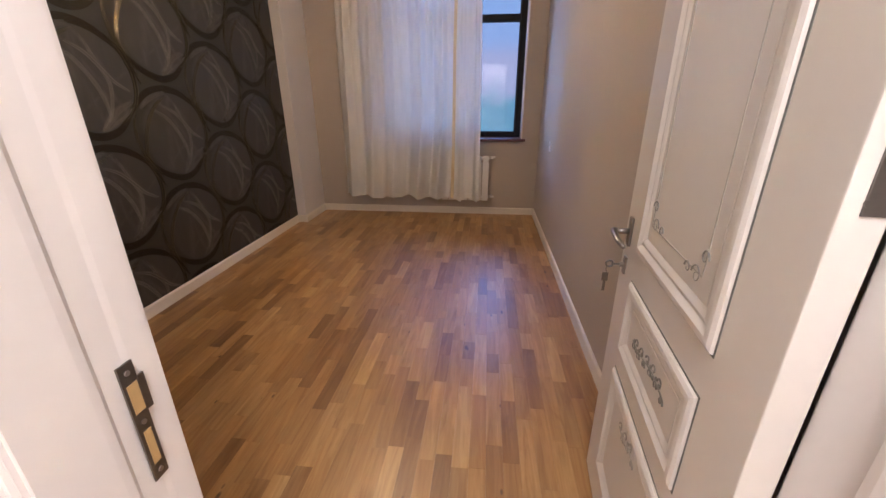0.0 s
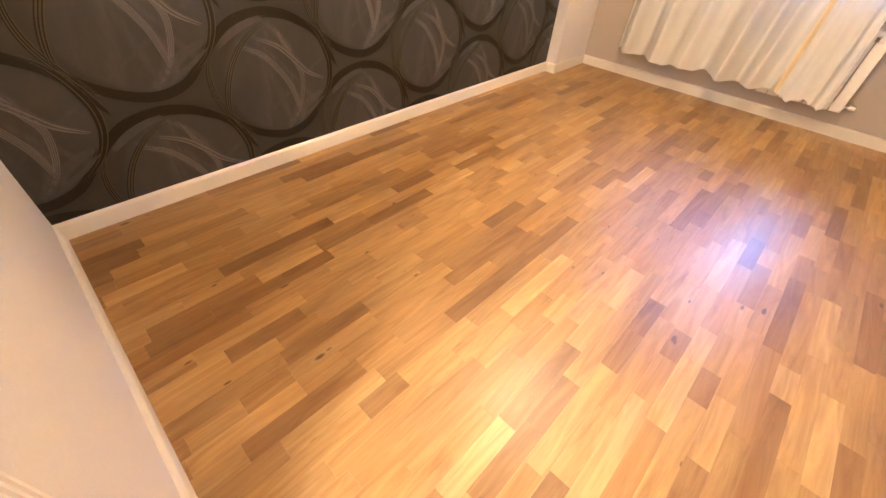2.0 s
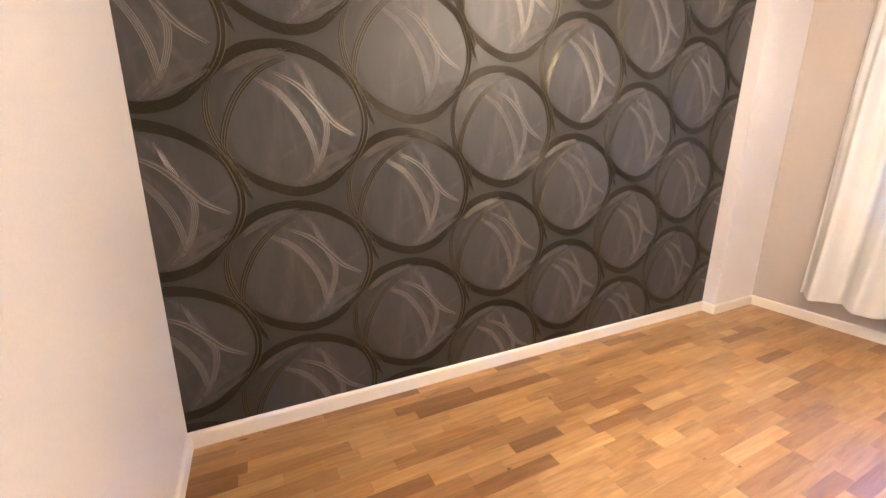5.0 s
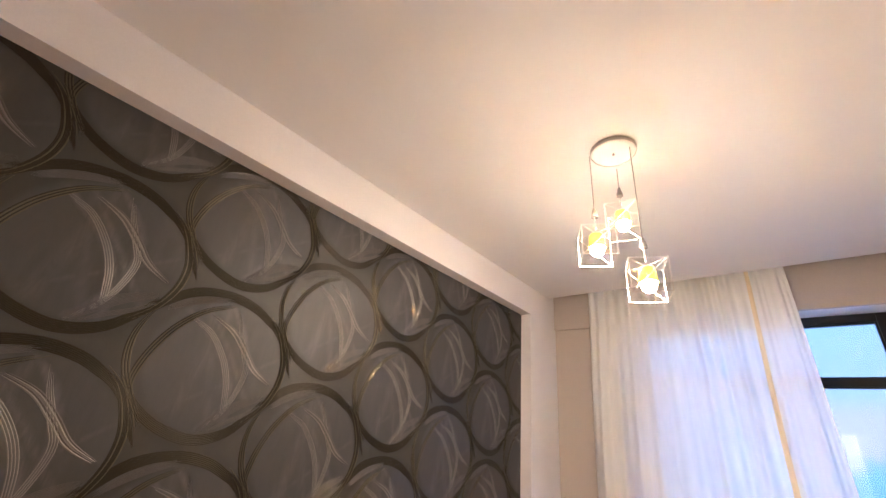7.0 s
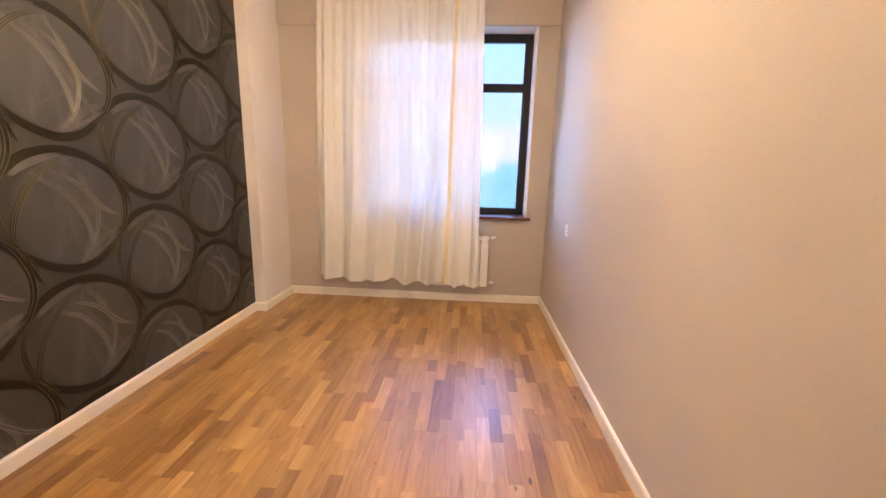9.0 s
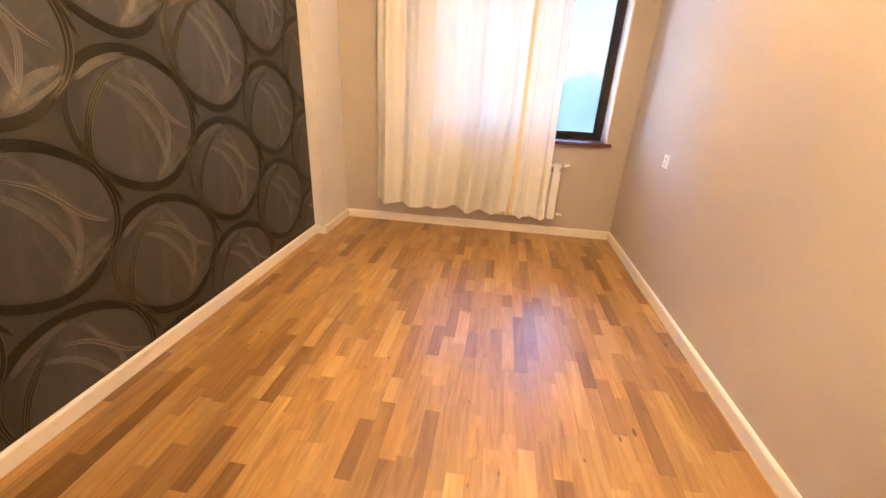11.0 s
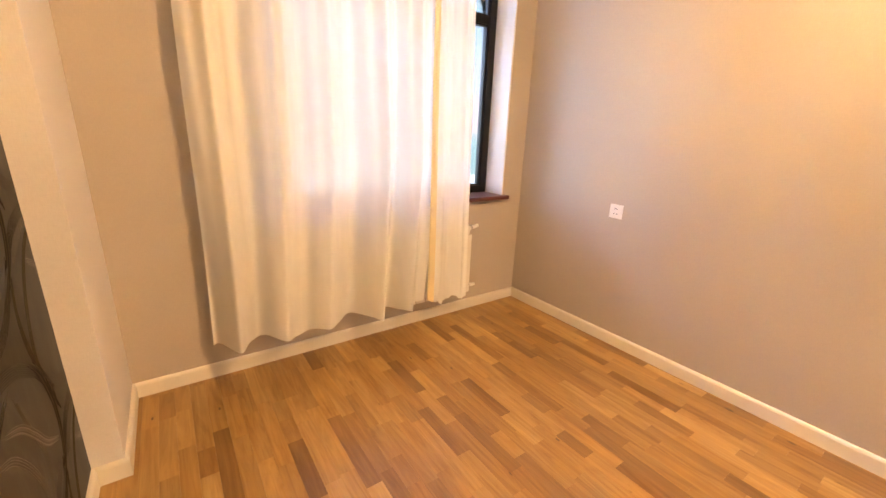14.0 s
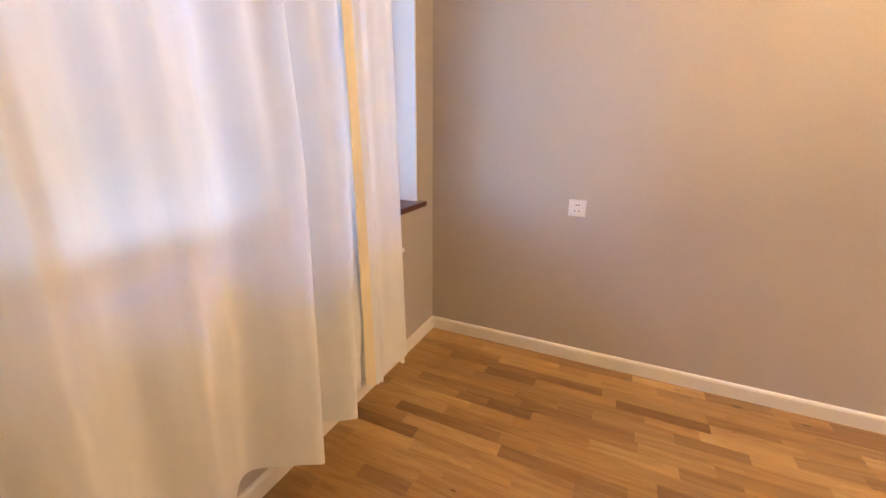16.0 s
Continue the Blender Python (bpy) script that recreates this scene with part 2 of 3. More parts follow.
WHITE_WALL = wall_paint("white_wall_paper", (0.745, 0.715, 0.705))
TAUPE_WALL = wall_paint("taupe_wall_paper", (0.50, 0.44, 0.38))
CEIL = plain("white_ceiling_paint", (0.78, 0.76, 0.73), 0.7, 0, 0.03, 60, 0.05, 0.3)
CREAM = plain("cream_lacquer", (0.76, 0.71, 0.62), 0.38, 0, 0.04, 25, 0.04)
DOOR_PAINT = plain("ivory_door_lacquer", (0.70, 0.66, 0.60), 0.35, 0, 0.04, 18, 0.05)
JAMB_PAINT = plain("white_jamb_lacquer", (0.78, 0.74, 0.70), 0.4, 0, 0.03, 18, 0.04)
PATINA = plain("grey_patina_line", (0.14, 0.14, 0.12), 0.6, 0, 0.25, 90, 0.1)
PATINA_MID = plain("mid_grey_patina", (0.25, 0.245, 0.215), 0.6, 0, 0.35, 90, 0.1)
PATINA_SOFT = plain("soft_grey_patina", (0.40, 0.38, 0.33), 0.6, 0, 0.25, 90, 0.1)
STEEL = plain("brushed_steel", (0.50, 0.48, 0.46), 0.3, 1.0, 0.1, 120, 0.05)
HANDLE_STEEL = plain("worn_handle_nickel", (0.33, 0.31, 0.29), 0.32, 1.0, 0.15, 120, 0.05)
DARK_STEEL = plain("dark_nickel", (0.20, 0.185, 0.17), 0.35, 1.0, 0.15, 120, 0.05)
BRASS = plain("raw_pine_in_the_latch_hole", (0.50, 0.34, 0.14), 0.6, 0, 0.2, 60, 0.1)
BLACK = plain("black_window_profile", (0.008, 0.008, 0.009), 0.4, 0, 0.2, 60, 0.05, 0.25)
MAHOGANY = plain("dark_red_sill_wood", (0.105, 0.030, 0.022), 0.3, 0, 0.25, 40, 0.05)
RAD = plain("white_radiator_enamel", (0.80, 0.79, 0.76), 0.3, 0, 0.03, 40, 0.02)
PLASTIC = plain("white_socket_plastic", (0.82, 0.80, 0.77), 0.35, 0, 0.02, 60, 0.02)
SLOT = plain("dark_slot", (0.02, 0.02, 0.02), 0.6, 0, 0.1, 60, 0.02)
LAMP_WHITE = plain("white_lamp_metal", (0.80, 0.78, 0.74), 0.4, 0, 0.03, 60, 0.02)
CORD = plain("grey_lamp_cord", (0.30, 0.28, 0.26), 0.5, 0, 0.1, 200, 0.05)
STAVE = parquet("oak_stave", False)
STAVE_REST = parquet("oak_staves_joined", True)
GAP = plain("dark_floor_joint", (0.10, 0.055, 0.025), 0.7, 0, 0.2, 60, 0.05)
PAPER = circle_paper()
STROKE_DARK = plain("dark_brown_stroke", (0.023, 0.019, 0.0112), 0.46, 0.65, 0.3, 90, 0.2)
STROKE_LIGHT = plain("silvery_stroke", (0.180, 0.168, 0.152), 0.44, 0.75, 0.25, 90, 0.2)
STROKE_FAINT = plain("faint_taupe_stroke", (0.080, 0.074, 0.066), 0.45, 0.3, 0.25, 90, 0.2)
HEM = plain("doubled_voile_hem", (0.82, 0.72, 0.50), 0.8, 0, 0.03, 30, 0.05, 0.2)
STROKE_BRONZE = plain("bronze_stroke", (0.090, 0.078, 0.046), 0.34, 0.7, 0.25, 90, 0.2)
VOILE = curtain_cloth()
GLASS = pane_glass()
BULB = glowing("warm_bulb", (1.0, 0.70, 0.415), 40.0)
AMBER_GLASS = amber_cup()
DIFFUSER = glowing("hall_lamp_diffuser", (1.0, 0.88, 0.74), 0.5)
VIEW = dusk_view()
GROUND = plain("dusky_ground", (0.10, 0.11, 0.09), 0.9, 0, 0.3, 0.3, 0.1)


# ---------------------------------------------------------------- mesh helpers
def part(name, bm, material, parent=None, label="", smooth=False):
    """Links a bmesh as one mesh object, under a thing where one is given."""
    me = bpy.data.meshes.new(name)
    bm.to_mesh(me)
    bm.free()
    for mat in (material if isinstance(material, (list, tuple)) else [material]):
        me.materials.append(mat)
    if smooth:
        me.polygons.foreach_set("use_smooth", [True] * len(me.polygons))
    ob = new(name, me)
    if parent is not None:
        ob.parent = parent
    if label:
        ob["label"] = label
    return ob


def box(bm, x0, x1, y0, y1, z0, z1, bevel=0.0, seg=2):
    made = bmesh.ops.create_cube(bm, size=1.0)["verts"]
    for v in made:
        v.co = Vector((x0 + (v.co.x + 0.5) * (x1 - x0), y0 + (v.co.y + 0.5) * (y1 - y0), z0 + (v.co.z + 0.5) * (z1 - z0)))
    if bevel:
        edges = {e for v in made for e in v.link_edges}
        bmesh.ops.bevel(bm, geom=list(edges), offset=bevel, segments=seg, profile=0.6, affect="EDGES")
    return made


def boxes(*dims, bevel=0.0):
    bm = bmesh.new()
    for d in dims:
        box(bm, *d, bevel=bevel)
    return bm


def rod(bm, a, b, r, n=8, r2=None):
    a, b = Vector(a), Vector(b)
    m = Matrix.Translation((a + b) / 2) @ (b - a).to_track_quat("Z", "Y").to_matrix().to_4x4()
    bmesh.ops.create_cone(bm, cap_ends=True, segments=n, radius1=r, radius2=r if r2 is None else r2, depth=(b - a).length, matrix=m)


def tube(bm, pts, r, n=6):
    """A round tube through the points."""
    pts = [Vector(p) for p in pts]
    rings = []
    for i, p in enumerate(pts):
        d = (pts[min(i + 1, len(pts) - 1)] - pts[max(i - 1, 0)]).normalized()
        q = d.to_track_quat("Z", "Y")
        rr = r[i] if isinstance(r, (list, tuple)) else r
        rings.append([bm.verts.new(p + q @ Vector((rr * math.cos(2 * math.pi * k / n), rr * math.sin(2 * math.pi * k / n), 0))) for k in range(n)])
    for a, b in zip(rings, rings[1:]):
        for k in range(n):
            bm.faces.new((a[k], a[(k + 1) % n], b[(k + 1) % n], b[k]))
    bm.faces.new(rings[0][::-1])
    bm.faces.new(rings[-1])


def sweep(bm, profile, a, b, out):
    """A straight moulding from a to b; the profile's points are (away along out, up)."""
    a, b, out = Vector(a), Vector(b), Vector(out)
    up = Vector((0, 0, 1))
    ends = [[bm.verts.new(p + out * u + up * v) for u, v in profile] for p in (a, b)]
    n = len(profile)
    for i in range(n):
        bm.faces.new((ends[0][i], ends[0][(i + 1) % n], ends[1][(i + 1) % n], ends[1][i]))
    bm.faces.new(ends[0][::-1])
    bm.faces.new(ends[1])
    bmesh.ops.recalc_face_normals(bm, faces=bm.faces[:])


def upright(bm, profile, z0, z1):
    """A vertical moulding: profile points are (x, y)."""
    ends = [[bm.verts.new((x, y, z)) for x, y in profile] for z in (z0, z1)]
    n = len(profile)
    for i in range(n):
        bm.faces.new((ends[0][i], ends[0][(i + 1) % n], ends[1][(i + 1) % n], ends[1][i]))
    bm.faces.new(ends[0][::-1])
    bm.faces.new(ends[1])
    bmesh.ops.recalc_face_normals(bm, faces=bm.faces[:])


def lathe(bm, prof, centre, n=20):
    """A turned shape round z: prof is (radius, height)."""
    cx, cy, cz = centre
    rings = [[bm.verts.new((cx + r * math.cos(2 * math.pi * k / n), cy + r * math.sin(2 * math.pi * k / n), cz + h)) for k in range(n)] for r, h in prof]
    for a, b in zip(rings, rings[1:]):
        for k in range(n):
            bm.faces.new((a[k], a[(k + 1) % n], b[(k + 1) % n], b[k]))
    bmesh.ops.recalc_face_normals(bm, faces=bm.faces[:])


def structure(name, bm, material, label="", category=""):
    ob = part(name, bm, material)
    return tagged(ob, label, category, kind="structure")


# ---------------------------------------------------------------- shell of the room
floor = structure("floor", boxes((-0.3, W + 0.9, -1.7, L + 0.35, -0.2, -0.004)), GAP, "three-strip oak parquet floor with a satin finish", "floor")
structure("wall_west", boxes((-0.3, -0.002, -WT, Y1, 0, H1)), WHITE_WALL, "wall behind the dark circle wallpaper", "wall")
structure("wall_pier", boxes((-0.3, P, Y1, L, 0, H1), (-0.3, P, 0, L, H1, 3.1), bevel=0.0), WHITE_WALL, "white pier and beam framing the papered recess", "wall")
structure("wall_east", boxes((W, W + 0.2, 0, L + 0.35, 0, 3.1)), TAUPE_WALL, "plain taupe papered wall with a fine weave", "wall")
structure("wall_south", boxes((-0.3, JL - 0.012, -WT, 0, 0, 3.1), (JR + 0.012, W + 0.9, -WT, 0, 0, 3.1), (JL - 0.012, JR + 0.012, -WT, 0, DH + 0.03, 3.1)),
          WHITE_WALL, "pale papered wall with the doorway", "wall")
structure("wall_north", boxes((-0.3, WX0, L, L + 0.35, 0, 3.1), (WX1, W, L, L + 0.35, 0, 3.1), (WX0, WX1, L, L + 0.35, 0, WZ0 - 0.03), (WX0, WX1, L, L + 0.35, WZ1, 3.1)),
          TAUPE_WALL, "taupe papered window wall", "wall")
structure("wall_beam", boxes((P + 0.002, W - 0.002, L - 0.032, L, WZ1 - 0.011, 3.08), bevel=0.003), TAUPE_WALL, "shallow taupe beam above the window", "beam")
structure("window_reveal", boxes((WX1 - 0.012, WX1 + 0.001, L + 0.002, L + 0.2, WZ0, WZ1), (WX0 - 0.001, WX0 + 0.012, L + 0.002, L + 0.2, WZ0, WZ1),
                                 (WX0 + 0.012, WX1 - 0.012, L + 0.002, L + 0.2, WZ1 - 0.012, WZ1 + 0.001)), JAMB_PAINT, "white plaster lining of the window opening", "reveal")
structure("ceiling", boxes((P, W, 0, NY, HC, 3.08), (P - 0.1, W + 0.1, -0.1, L + 0.1, 3.08, 3.2)), CEIL, "smooth white ceiling with a curtain niche at the window", "ceiling")

# hall behind the doorway
structure("wall_hall", boxes((0.7, 0.8, -1.7, -WT, 0, 2.7), (W + 0.7, W + 0.8, -1.7, -WT, 0, 2.7), (0.7, W + 0.8, -1.8, -1.7, 0, 2.7)), WHITE_WALL, "plain pale walls of the hall", "wall")
structure("ceiling_hall", boxes((0.7, W + 0.8, -1.8, -WT, 2.7, 2.8)), CEIL, "plain white hall ceiling", "ceiling")
hall_floor = structure("floor_hall", boxes((0.8, W + 0.7, -1.7, -0.09, -0.004, 0.0)), STAVE_REST, "oak hall floor", "floor")

# baseboards
BASE = [(0, 0), (0.016, 0), (0.016, 0.066), (0.013, 0.074), (0.008, 0.079), (0, 0.08)]
for a, b, out in (((0, 0, 0), (0, Y1 - 0.001, 0), (1, 0, 0)), ((0, Y1, 0), (P + 0.016, Y1, 0), (0, -1, 0)), ((P, Y1, 0), (P, L, 0), (1, 0, 0)),
                  ((P, L, 0), (W, L, 0), (0, -1, 0)), ((W, 0, 0), (W, L, 0), (-1, 0, 0)), ((0, 0, 0), (JL - 0.044, 0, 0), (0, 1, 0)),
                  ((JR + 0.07, 0, 0), (W, 0, 0), (0, 1, 0))):
    bm = bmesh.new()
    sweep(bm, BASE, a, b, out)
    structure("baseboard", bm, CREAM, "low cream lacquered baseboard", "baseboard")


# ---------------------------------------------------------------- doorway
def flutes(x0, x1, y, out, n=3):
    """Outline of a casing board from x0 to x1 with n raised beads, standing out from y."""
    pts = [(x0, y)]
    d = 0.010 * out
    pts.append((x0, y + d * 0.6))
    step = (x1 - x0) / n
    for i in range(n):
        a = x0 + i * step
        for f, h in ((0.04, 0.55), (0.16, 0.95), (0.40, 1.15), (0.62, 1.0), (0.74, 0.5), (0.90, 0.45)):
            pts.append((a + f * step, y + d * h))
    pts += [(x1, y + d * 0.6), (x1, y)]
    return pts


frame_thing = tagged(new("door_frame"), "white lacquered door frame with fluted casings", "door frame", kind="structure")
bm = bmesh.new()
upright(bm, [(JL - 0.012, 0.001), (JL - 0.012, -WT - 0.001), (JL + 0.002, -WT - 0.001), (JL + 0.002, -0.100), (JL + 0.001, -0.088), (JL - 0.004, -0.080), (JL - 0.004, -0.046), (JL - 0.003, -0.036), (JL - 0.002, 0.001)], 0, DH)
part("jamb", bm, JAMB_PAINT, frame_thing)
bm = bmesh.new()
upright(bm, [(JR + 0.012, 0.001), (JR + 0.012, -WT - 0.001), (JR - 0.014, -WT - 0.001), (JR - 0.014, -0.098), (JR - 0.010, -0.084), (JR, -0.080), (JR, 0.001)], 0, DH)
part("jamb", bm, JAMB_PAINT, frame_thing)
part("head", boxes((JL - 0.012, JR + 0.012, -WT - 0.001, 0.001, DH, DH + 0.03), bevel=0.002), JAMB_PAINT, frame_thing)
for y, out in ((0.001, 1), (-WT - 0.001, -1)):
    for x0, x1 in ((JL - 0.044, JL - 0.004), (JR + 0.004, JR + 0.066)):
        bm = bmesh.new()
        upright(bm, flutes(x0, x1, y, out), 0, DH + 0.09)
        part("casing", bm, JAMB_PAINT, frame_thing)
    ya, yb = sorted((y, y + 0.0115 * out))
    part("head_casing", boxes((JL, JR + 0.004, ya, yb, DH + 0.02, DH + 0.09), bevel=0.003), JAMB_PAINT, frame_thing)

# strike plate in the jamb
strike = part("strike_plate", boxes((JL, JL + 0.003, -0.062, -0.038, 0.804, 1.003), (JL, JL + 0.003, -0.038, -0.028, 0.918, 0.976), bevel=0.0008), DARK_STEEL, frame_thing, "dark nickel strike plate with two openings")
part("latch_hole", boxes((JL + 0.0005, JL + 0.0036, -0.057, -0.041, 0.924, 0.971), (JL + 0.0005, JL + 0.0036, -0.056, -0.044, 0.832, 0.892)), BRASS, strike, "open latch hole showing raw wood")
bm = bmesh.new()
for z in (0.989, 0.907, 0.817):
    rod(bm, (JL + 0.002, -0.050, z), (JL + 0.0045, -0.050, z), 0.004, 10)
part("screw", bm, STEEL, strike)

# door leaf, hung at the jamb and standing open into the room
door = tagged(new("door_1"), "ivory panelled door with grey patina lines, standing open", "door", kind="structure")
door.matrix_world = pose(2.517, 0.004, 0, 0, 0, 84.8)
DW, DT = 0.755, 0.046
part("leaf", boxes((0.0, DW, -DT, 0.0, 0.008, DH - 0.012), bevel=0.0025), DOOR_PAINT, door)
MOULD = [(0.000, 0.0), (0.002, 0.006), (0.010, 0.010), (0.020, 0.011), (0.028, 0.007), (0.034, 0.004), (0.042, 0.006), (0.050, 0.003), (0.056, 0.0)]


def panel_ring(bm, s0, s1, z0, z1, prof, base=0.0):
    """A mitred moulding round a panel on the leaf's face."""
    loops = [[bm.verts.new((s, base + h, z)) for s, z in ((s0 + d, z0 + d), (s1 - d, z0 + d), (s1 - d, z1 - d), (s0 + d, z1 - d))] for d, h in prof]
    for a, b in zip(loops, loops[1:]):
        for k in range(4):
            bm.faces.new((a[k], b[k], b[(k + 1) % 4], a[(k + 1) % 4]))
    bmesh.ops.recalc_face_normals(bm, faces=bm.faces[:])


def line_ring(bm, s0, s1, z0, z1, w, h):
    for a in ((s0, s1, 0.0, h, z0, z0 + w), (s0, s1, 0.0, h, z1 - w, z1), (s0, s0 + w, 0.0, h, z0 + w, z1 - w), (s1 - w, s1, 0.0, h, z0 + w, z1 - w)):
        box(bm, *a)


def scroll(bm, cs, cz, size, turns, flip=1, r=0.0016, y=0.003):
    pts = []
    for i in range(26):
        a = i / 25 * turns * 2 * math.pi
        q = size * (1 - 0.8 * i / 25)
        pts.append((cs + flip * q * math.cos(a), y, cz + q * math.sin(a)))
    tube(bm, pts, [r * (1.2 - 0.7 * i / 25) for i in range(26)], 5)


for s0, s1, z0, z1 in ((0.140, 0.606, 0.940, 1.93), (0.146, 0.610, 0.625, 0.848), (0.148, 0.616, 0.160, 0.556)):
    bm = bmesh.new()
    panel_ring(bm, s0, s1, z0, z1, MOULD)
    mould = part("panel_moulding", bm, DOOR_PAINT, door)
    bm = bmesh.new()
    line_ring(bm, s0 - 0.004, s1 + 0.004, z0 - 0.004, z1 + 0.004, 0.0035, 0.0012)
    part("patina_line", bm, PATINA, mould, "thin grey patina line")
    part("panel_field", boxes((s0 + 0.058, s1 - 0.058, -0.002, 0.0018, z0 + 0.058, z1 - 0.058), bevel=0.0012), DOOR_PAINT, door)
# scroll line inside the upper panel
bm = bmesh.new()
line_ring(bm, 0.232, 0.530, 1.035, 1.85, 0.0025, 0.003)
part("scroll_line", bm, PATINA_SOFT, door, "thin grey line round the upper panel")
for s, z, f in ((0.258, 1.030, 1), (0.505, 1.045, -1), (0.258, 1.84, 1), (0.505, 1.84, -1)):
    bm = bmesh.new()
    scroll(bm, s, z, 0.020, 1.2, f, 0.0013)
    scroll(bm, s - 0.020 * f, z + 0.040, 0.016, 1.1, -f)
    scroll(bm, s + 0.040 * f, z - 0.002, 0.014, 1.0, f)
    part("scroll_ornament", bm, PATINA_MID, door, "small grey carved scroll")
# floral sprays
def spray(s0, s1, zc, n, amp):
    bm = bmesh.new()
    stem = [(s0 + (s1 - s0) * i / 30, 0.004, zc + amp * math.sin(i / 30 * 5.5)) for i in range(31)]
    tube(bm, stem, 0.0016, 5)
    for i in range(n):
        f = (i + 0.5) / n
        s, z = s0 + (s1 - s0) * f, zc + amp * math.sin(f * 5.5)
        scroll(bm, s, z + (0.012 if i % 2 else -0.012), 0.013, 0.9, 1 if i % 2 else -1, 0.0018, 0.004)
        m = Matrix.Translation((s, 0.003, z + (0.006 if i % 3 else -0.010))) @ Matrix.Diagonal((1.3, 0.35, 0.8, 1))
        bmesh.ops.create_icosphere(bm, subdivisions=1, radius=0.0065, matrix=m)
    return bm


part("floral_spray", spray(0.26, 0.50, 0.737, 11, 0.010), PATINA_MID, door, "carved floral spray with grey patina")
part("floral_spray", spray(0.33, 0.47, 0.47, 6, 0.010), PATINA_SOFT, door, "carved floral spray with grey patina")

# lever handle, key and hinges
handle = part("handle", boxes((0.722, 0.750, 0.0, 0.008, 0.925, 1.010), bevel=0.003), HANDLE_STEEL, door, "steel lever handle on a square plate")
bm = bmesh.new()
rod(bm, (0.737, 0.006, 0.968), (0.737, 0.045, 0.968), 0.009, 14)
tube(bm, [(0.742, 0.046, 0.968), (0.728, 0.050, 0.968), (0.700, 0.052, 0.966), (0.665, 0.050, 0.962), (0.628, 0.044, 0.957)], [0.010, 0.011, 0.009, 0.008, 0.006], 10)
part("lever", bm, HANDLE_STEEL, handle, smooth=True)
handle.location.x = -0.038
bm = bmesh.new()
box(bm, 0.726, 0.748, 0.0, 0.007, 0.836, 0.890, bevel=0.003)
rod(bm, (0.737, 0.006, 0.864), (0.737, 0.018, 0.864), 0.008, 12)
lock = part("key_plate", bm, HANDLE_STEEL, door, "steel cylinder plate with a key in it")
lock.location.x = -0.038
bm = bmesh.new()
rod(bm, (0.737, 0.016, 0.864), (0.737, 0.040, 0.864), 0.003, 8)
tube(bm, [(0.737, 0.046 + 0.010 * math.cos(a / 14 * 2 * math.pi), 0.864 + 0.010 * math.sin(a / 14 * 2 * math.pi)) for a in range(15)], 0.003, 6)
tube(bm, [(0.737, 0.050, 0.858), (0.738, 0.053, 0.846), (0.736, 0.051, 0.834)], 0.0015, 5)
box(bm, 0.7355, 0.7385, 0.044, 0.062, 0.806, 0.834, bevel=0.001)
box(bm, 0.7360, 0.7380, 0.049, 0.057, 0.772, 0.807, bevel=0.0008)
part("key", bm, DARK_STEEL, lock, "two nickel keys on a ring")
for z in (0.25, 1.262, 1.82):
    hinge = part("hinge", boxes((-0.0025, 0.0003, -0.043, -0.018, z - 0.048, z + 0.050), bevel=0.001), DARK_STEEL, door, "dark nickel butt hinge")
    bm = bmesh.new()
    rod(bm, (-0.006, -0.052, z - 0.052), (-0.006, -0.052, z + 0.052), 0.007, 12)
    for dz in (-0.034, 0.0, 0.034):
        rod(bm, (-0.002, -0.020 - 0.008 * (dz == 0), z + dz), (-0.0042, -0.020 - 0.008 * (dz == 0), z + dz), 0.004, 10)
    part("knuckle", bm, DARK_STEEL, hinge, smooth=False)


# ---------------------------------------------------------------- window, sill, view
window = tagged(new("window_1"), "black framed window with a transom and clear panes", "window", kind="structure")
FY0, FY1 = L + 0.197, L + 0.262
part("window_frame", boxes((WX1 - 0.075, WX1 - 0.012, FY0, FY1, WZ0, WZ1 - 0.012), (WX0 + 0.012, WX0 + 0.075, FY0, FY1, WZ0, WZ1 - 0.012),
                           (WX0 + 0.075, WX1 - 0.075, FY0 + 0.001, FY1, WZ0, WZ0 + 0.056), (WX0 + 0.075, WX1 - 0.075, FY0 + 0.001, FY1, WZ1 - 0.075, WZ1 - 0.012), bevel=0.004), BLACK, window)
part("transom", boxes((WX0 + 0.075, WX1 - 0.075, FY0 + 0.004, FY1, 2.131, 2.187), bevel=0.004), BLACK, window)
# slim inner sash beads
for z0, z1 in ((WZ0 + 0.056, 2.131), (2.187, WZ1 - 0.075)):
    a, b = WX0 + 0.075, WX1 - 0.075
    part("sash_bead", boxes((a, a + 0.014, FY0 + 0.016, FY1 - 0.01, z0, z1), (b - 0.014, b, FY0 + 0.016, FY1 - 0.01, z0, z1),
                            (a + 0.014, b - 0.014, FY0 + 0.016, FY1 - 0.01, z0, z0 + 0.012), (a + 0.014, b - 0.014, FY0 + 0.016, FY1 - 0.01, z1 - 0.012, z1), bevel=0.002), BLACK, window)
    pane = part("pane", boxes((a + 0.012, b - 0.012, FY0 + 0.034, FY0 + 0.038, z0 + 0.010, z1 - 0.010)), GLASS, window, "clear glass pane")
    pane.visible_shadow = False
part("window_sill", boxes((WX0 - 0.05, 2.588, L - 0.045, FY0 + 0.004, WZ0 - 0.028, WZ0 + 0.002), bevel=0.006), MAHOGANY, window, "dark red wooden window sill")

